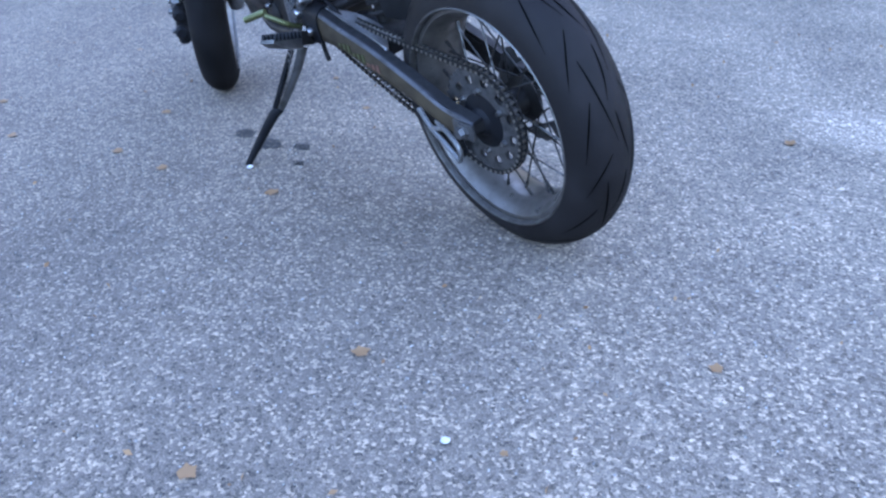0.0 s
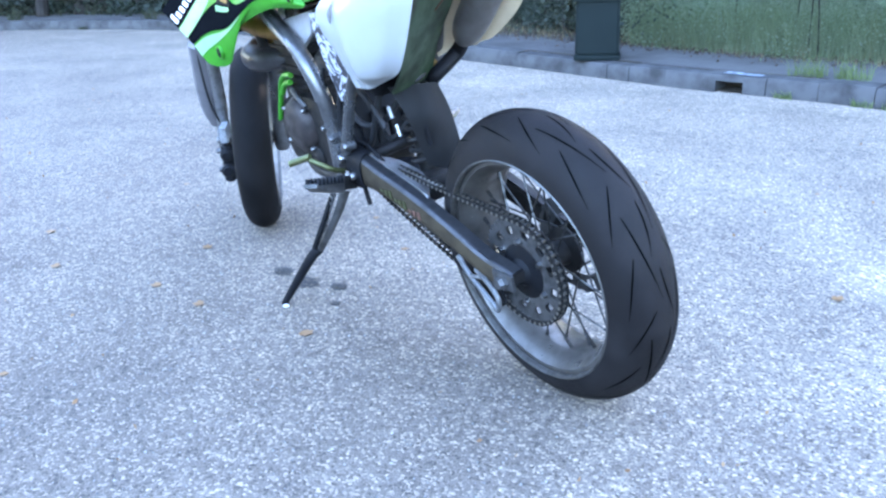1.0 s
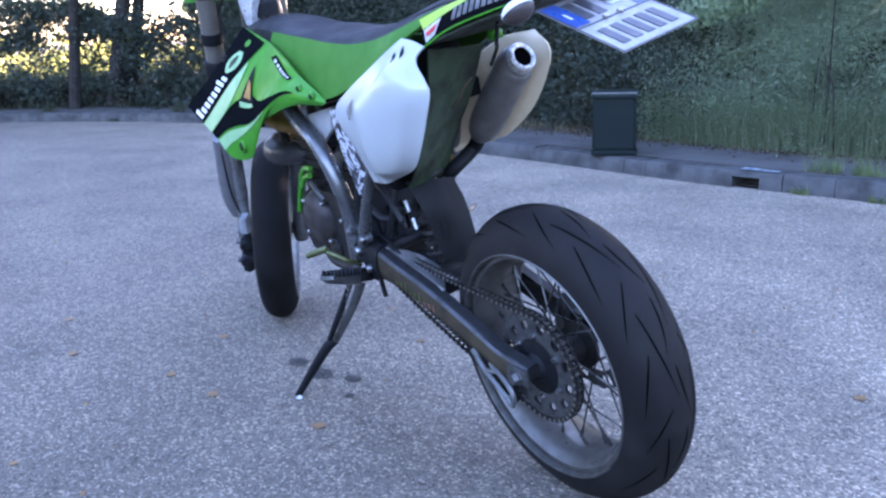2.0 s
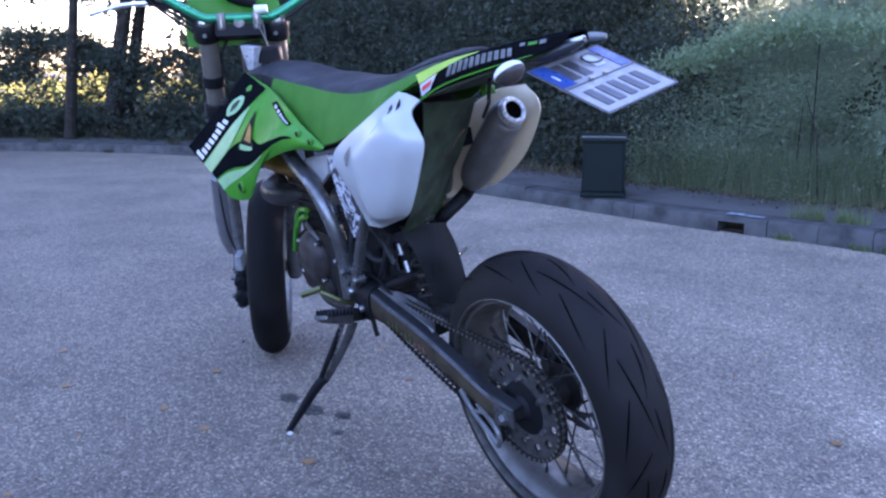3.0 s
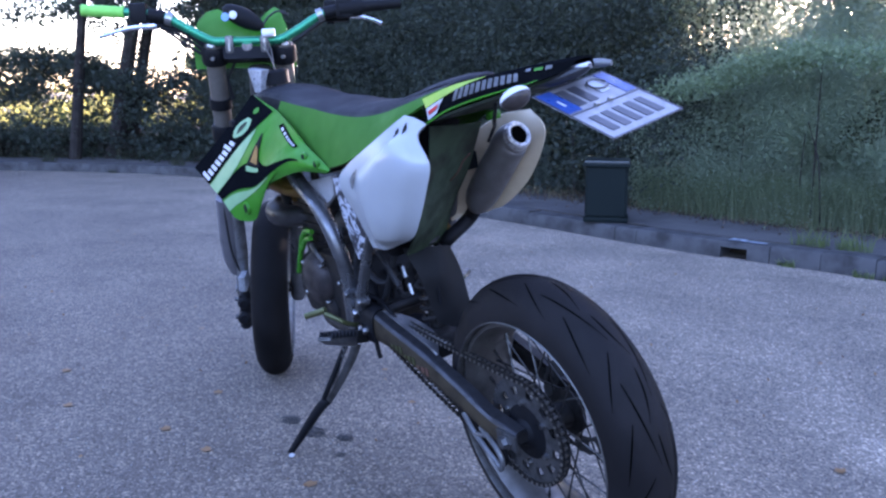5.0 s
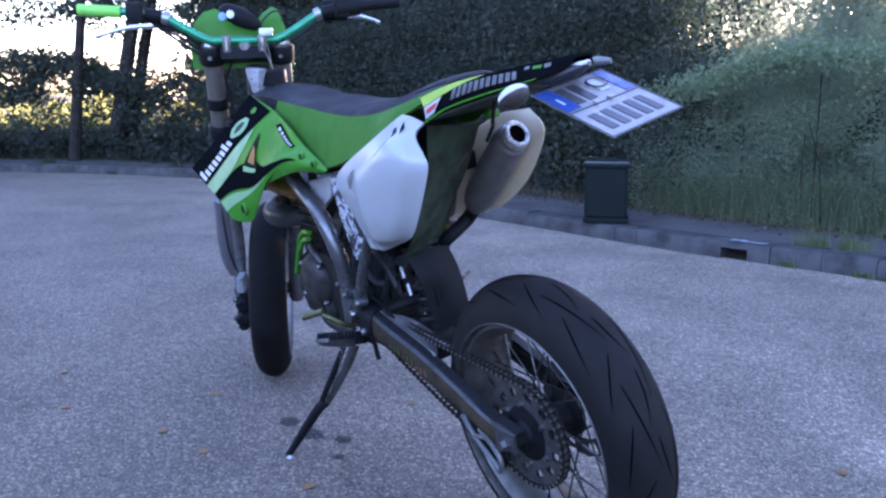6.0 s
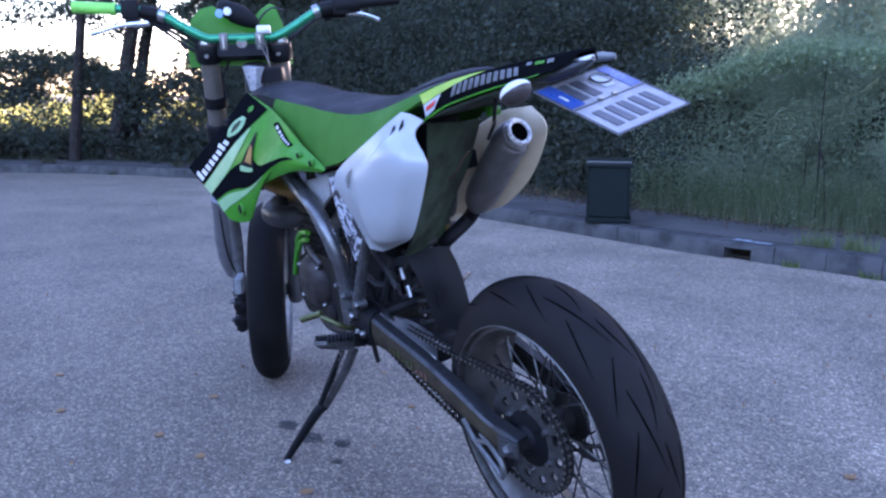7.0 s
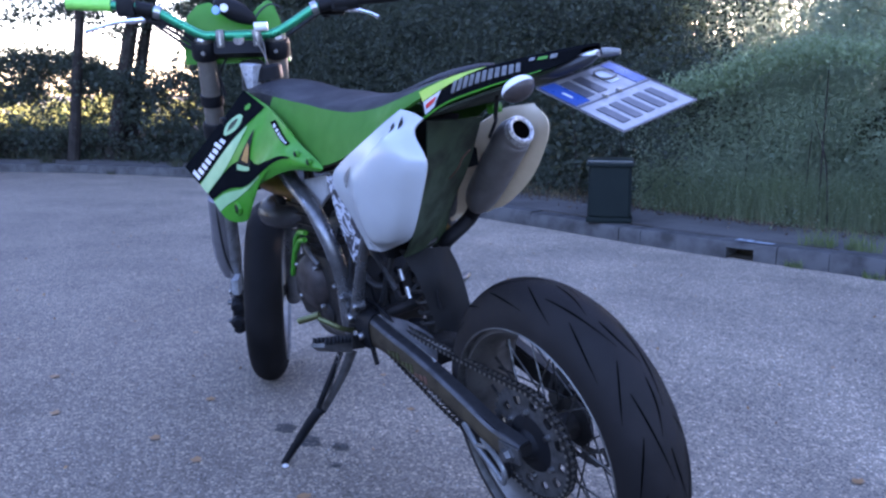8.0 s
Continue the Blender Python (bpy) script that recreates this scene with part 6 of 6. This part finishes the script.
clamp_block(0.86, "lower_clamp")
clamp_block(1.09, "upper_clamp")
part("steering_head", tube([(1.185, 0, 1.05), (1.255, 0, 0.86)], 0.033, 18, 1), DULL, bike)
part("stem_nut", steered(tube([(1.165, 0, 1.105), (1.16, 0, 1.122)], [0.018, 0.016], 6, 1)), CHROME, bike)
caliper = part("front_caliper", turned(merge_tubes(((1.345, 0.092, 0.285), (1.40, 0.092, 0.295), 0.021), ((1.34, 0.092, 0.235), (1.40, 0.092, 0.24), 0.022), ((1.365, 0.09, 0.31), (1.37, 0.09, 0.20), 0.019))), BLACK, bike, "black front brake caliper")
for x, z in ((1.355, 0.30), (1.365, 0.235), (1.39, 0.29)):
    part("caliper_bolt", turned(tube([(x, 0.110, z), (x, 0.122, z)], 0.009, 8, 1)), DULL, caliper)
part("caliper_bracket", turned(prism([(1.30, 0.385), (1.43, 0.375), (1.45, 0.32), (1.39, 0.315), (1.33, 0.33)], 0.082, 0.104, 0.004)), PALE_BRACKET, caliper, "pale alloy bracket")
part("brake_hose", steered(tube([(1.44, 0.10, 0.36), (1.40, 0.125, 0.46), (1.34, 0.13, 0.66), (1.27, 0.12, 0.9), (1.22, 0.03, 1.1)], 0.004, 6, 6)), HOSE, bike)
part("front_brake_disc", turned(toothed(FW, 0.066, 0.125, 30, 0.003, 0.085, 10, 0.008, 0.105, 0.004)), STEEL, bike, smooth=False)
part("front_axle", turned(tube([FW + Vector((0, -0.13, 0)), FW + Vector((0, 0.13, 0))], 0.012, 12, 1)), STEEL, bike)
half_bar = [(0.06, 1.128), (0.10, 1.131), (0.152, 1.158), (0.22, 1.197), (0.29, 1.212), (0.45, 1.224)]
bar_pts = [(1.17, -y, z) for y, z in half_bar[::-1]] + [(1.17, y, z) for y, z in half_bar]
bar = part("handlebar", steered(tube(bar_pts, 0.0125, 14, 6)), TEAL, bike, "green anodised handlebar")
for s in (1, -1):
    part("bar_mount", steered(box((1.15, s * 0.05 - 0.012, 1.09), (1.192, s * 0.05 + 0.012, 1.143), 0.006)), DULL, bar)
    part("mount_bolt", steered(tube([(1.145, s * 0.05, 1.10), (1.147, s * 0.05, 1.138)], 0.0035, 6, 1)), STEEL, bar)
    part("grip", steered(tube([(1.17, s * 0.335, 1.2155), (1.17, s * 0.345, 1.216), (1.17, s * 0.45, 1.224)], [0.019, 0.0165, 0.0165], 16, 1)), GRIP_M if s > 0 else BLACK, bar, "bright green rubber grip" if s > 0 else "dark rubber grip")
    part("lever_perch", steered(tube([(1.17, s * 0.225, 1.199), (1.17, s * 0.27, 1.209)], 0.018, 14, 1)), BLACK, bar)
    part("switch_block", steered(box((1.15, s * 0.29 - 0.018, 1.185), (1.20, s * 0.29 + 0.03, 1.24), 0.008)), BLACK, bar)
    part("lever_pivot", steered(tube([(1.21, s * 0.245, 1.17), (1.21, s * 0.245, 1.21)], 0.012, 10, 1)), BLACK, bar)
    part("lever", steered(tube([(1.205, s * 0.25, 1.178), (1.225, s * 0.28, 1.176), (1.235, s * 0.34, 1.173), (1.242, s * 0.40, 1.158), (1.24, s * 0.43, 1.150)] if s > 0 else
                               [(1.205, -0.27, 1.19), (1.215, -0.30, 1.192), (1.225, -0.34, 1.188), (1.23, -0.375, 1.178), (1.228, -0.395, 1.168)], [0.008, 0.0075, 0.006, 0.0055, 0.007], 8, 5)), CHROME, bar, "silver hand lever")
    part("cable", steered(tube([(1.20, s * 0.23, 1.185), (1.21, s * 0.16, 1.14), (1.23, s * 0.10, 1.09), (1.25, s * 0.07, 0.95)], 0.0055, 6, 6)), HOSE, bike)
part("cable", steered(tube([(1.205, 0.24, 1.19), (1.20, 0.17, 1.16), (1.21, 0.11, 1.115), (1.24, 0.07, 1.02)], 0.0045, 6, 6)), HOSE, bike)
part("master_cylinder", steered(box((1.19, -0.30, 1.175), (1.235, -0.225, 1.238), 0.010)), BLACK, bar, "dark brake reservoir")
part("throttle_housing", steered(tube([(1.17, -0.27, 1.209), (1.17, -0.335, 1.215)], 0.026, 14, 1)), BLACK, bar)
part("perch_clamp", steered(tube([(1.17, -0.205, 1.192), (1.17, -0.222, 1.198)], 0.019, 12, 1)), ALLOY, bar)
part("perch_clamp", steered(tube([(1.17, 0.205, 1.192), (1.17, 0.222, 1.198)], 0.019, 12, 1)), ALLOY, bar)
part("clutch_adjuster", steered(tube([(1.20, 0.235, 1.178), (1.195, 0.20, 1.165)], [0.009, 0.006], 8, 1)), BLACK, bar)
for k, (y0, z0, sag) in enumerate(((0.25, 1.182, 0.0), (0.275, 1.2, 0.014), (0.24, 1.17, -0.012))):
    part("cable", steered(tube([(1.20 - 0.01 * k, y0, z0), (1.185, 0.19, 1.148 - sag), (1.195, 0.13, 1.105 - sag), (1.22, 0.085, 1.06), (1.25, 0.06, 0.96)], 0.005, 6, 6)), HOSE, bike)
NP = [(0.160, 1.05), (0.162, 1.13), (0.146, 1.185), (0.118, 1.214), (0.085, 1.222), (0.058, 1.206), (0.036, 1.172), (0.0, 1.160), (-0.026, 1.178), (-0.050, 1.206), (-0.078, 1.224),
      (-0.094, 1.218), (-0.112, 1.17), (-0.130, 1.11), (-0.136, 1.05)]
plate_bm = prism(NP, -0.002, 0.002, 0.0015)
for v in plate_bm.verts:
    y, z = v.co.x, v.co.z
    v.co = Vector((1.252 - 0.75 * (y - 0.012) ** 2 + v.co.y, y, z))
part("front_number_plate", steered(plate_bm), GREEN, bike, "green front number plate with two raised lobes, seen from behind")
clock = part("clock", steered(tube([(1.185, 0.062, 1.218), (1.18, 0.045, 1.212), (1.178, 0.0, 1.190), (1.178, -0.035, 1.170), (1.178, -0.05, 1.162)], [0.008, 0.022, 0.028, 0.018, 0.005], 14, 6)), BLACK, bike, "black oval speedometer pod")
part("clock_lens", steered(tube([(1.166, 0.055, 1.196), (1.156, 0.056, 1.195)], [0.013, 0.011], 14, 1)), surface("blue_lens", (0.16, 0.3, 0.5), (0.3, 0.4, 0.5), rough=0.15, scale=40), clock)
part("clock_knob", steered(tube([(1.162, 0.032, 1.200), (1.15, 0.033, 1.201)], [0.012, 0.011], 14, 1)), CLEAR, clock)
part("clamp_cap", steered(tube([(1.15, -0.046, 1.147), (1.148, -0.082, 1.148)], [0.013, 0.012], 12, 1)), CLEAR, bar)
part("wire", steered(tube([(1.15, -0.06, 1.13), (1.13, -0.07, 1.09), (1.11, -0.075, 1.05)], 0.0022, 6, 4)), HOSE_TAN, bike)
part("clock_wire", steered(tube([(1.18, -0.045, 1.165), (1.19, -0.06, 1.19), (1.20, -0.09, 1.21), (1.2, -0.12, 1.2)], 0.003, 6, 5)), HOSE, bike)

# ---- marks and litter on the road ----
PEBBLE_WHITE = surface("pale_stone", (0.42, 0.42, 0.42), (0.28, 0.27, 0.26), rough=0.8, scale=90, amount=0.7, bump=0.4)


def oil_stain(x, y, r, seed):
    """A spot of soaked-in drops: many small uneven flecks in a round patch."""
    rg = random.Random(seed)
    verts, faces = [], []
    for k in range(150):
        a, d = rg.uniform(0, 6.283), 1.05 * r * rg.random() ** 0.55
        cx, cy, q = x + d * math.cos(a), y + 0.8 * d * math.sin(a), r * rg.uniform(0.05, 0.17)
        n, i0 = 9, len(verts)
        for m in range(n):
            b = 2 * math.pi * m / n
            w = q * rg.uniform(0.6, 1.1)
            verts.append((cx + w * math.cos(b), cy + w * math.sin(b), 0.0010 + 0.00002 * k))
        faces.append(tuple(range(i0, i0 + n)))
    return tagged(raw("oil_stain", verts, faces, STAIN_M), "dark oily spot on the asphalt under the stand", "stain")


for i, (x, y, r) in enumerate(((1.01, 0.205, 0.034), (0.885, 0.192, 0.037), (0.80, 0.135, 0.026), (0.70, 0.20, 0.016))):
    oil_stain(x, y, r, i)

grit_rng = np.random.default_rng(77)
GP = np.stack([grit_rng.uniform(-0.9, 4.0, 20000), grit_rng.uniform(-2.6, 1.6, 20000), np.full(20000, 0.0015)], 1)
grit = leaf_mesh("grit", GP, 0.0038, PEBBLE_M, long=1.2, seed=78)
tagged(grit, "fine loose grit scattered on the asphalt", "grit", kind="stuff")
rg = random.Random(5)
litter = leaf_mesh("litter", np.stack([grit_rng.uniform(-0.9, 5.0, 420), grit_rng.uniform(-2.6, 1.8, 420), np.full(420, 0.004)], 1), 0.007, FALLEN_M, seed=79)
tagged(litter, "tiny brown leaf fragments strewn over the asphalt", "litter", kind="stuff")
spots = [(0.58, 0.34), (1.14, 0.54), (1.87, 0.68), (-0.1, -0.83), (1.5, 0.74), (0.93, 0.49), (1.36, 0.31), (-0.234, 0.904), (-0.146, 0.54)]
spots += [(rg.uniform(-0.6, 4.5), rg.uniform(-2.4, 1.3)) for k in range(34)]
leaf_rng = random.Random(8)
edge = []
for k in range(15):
    a = 2 * math.pi * k / 15
    q = 0.017 * (0.55 + 0.45 * abs(math.cos(2.5 * a))) * leaf_rng.uniform(0.8, 1.15)
    edge.append((q * math.cos(a), q * 0.8 * math.sin(a), 0.0018 + 0.0025 * leaf_rng.random()))
fallen = raw("fallen_leaf", edge + [(0, 0, 0.0025)], [(k, (k + 1) % 15, 15) for k in range(15)], FALLEN_M, smooth=True)
tagged(fallen, "small dry brown leaf lying on the asphalt", "leaf", group="fallen leaves")
for k, (x, y) in enumerate(spots):
    m = pose(x, y, 0.001, 0, 0, rg.uniform(0, 360)) @ Matrix.Scale(1.3 if k < 9 else rg.uniform(0.5, 1.0), 4)
    if k:
        copy_thing(fallen, m.normalized()).scale = m.to_scale()
    else:
        fallen.matrix_world = m

for x, y, r in ((-0.43, 0.565, 0.008), (0.764, 0.310, 0.009)):
    bm = bmesh.new()
    bmesh.ops.create_icosphere(bm, subdivisions=2, radius=r)
    for v in bm.verts:
        v.co *= 1 + 0.25 * noise.noise(v.co * 90)
        v.co.z *= 0.6
    pebble = tagged(part("pebble", bm, PEBBLE_WHITE, None), "small pale stone lying on the asphalt", "stone")
    pebble.matrix_world = pose(x, y, r * 0.5)
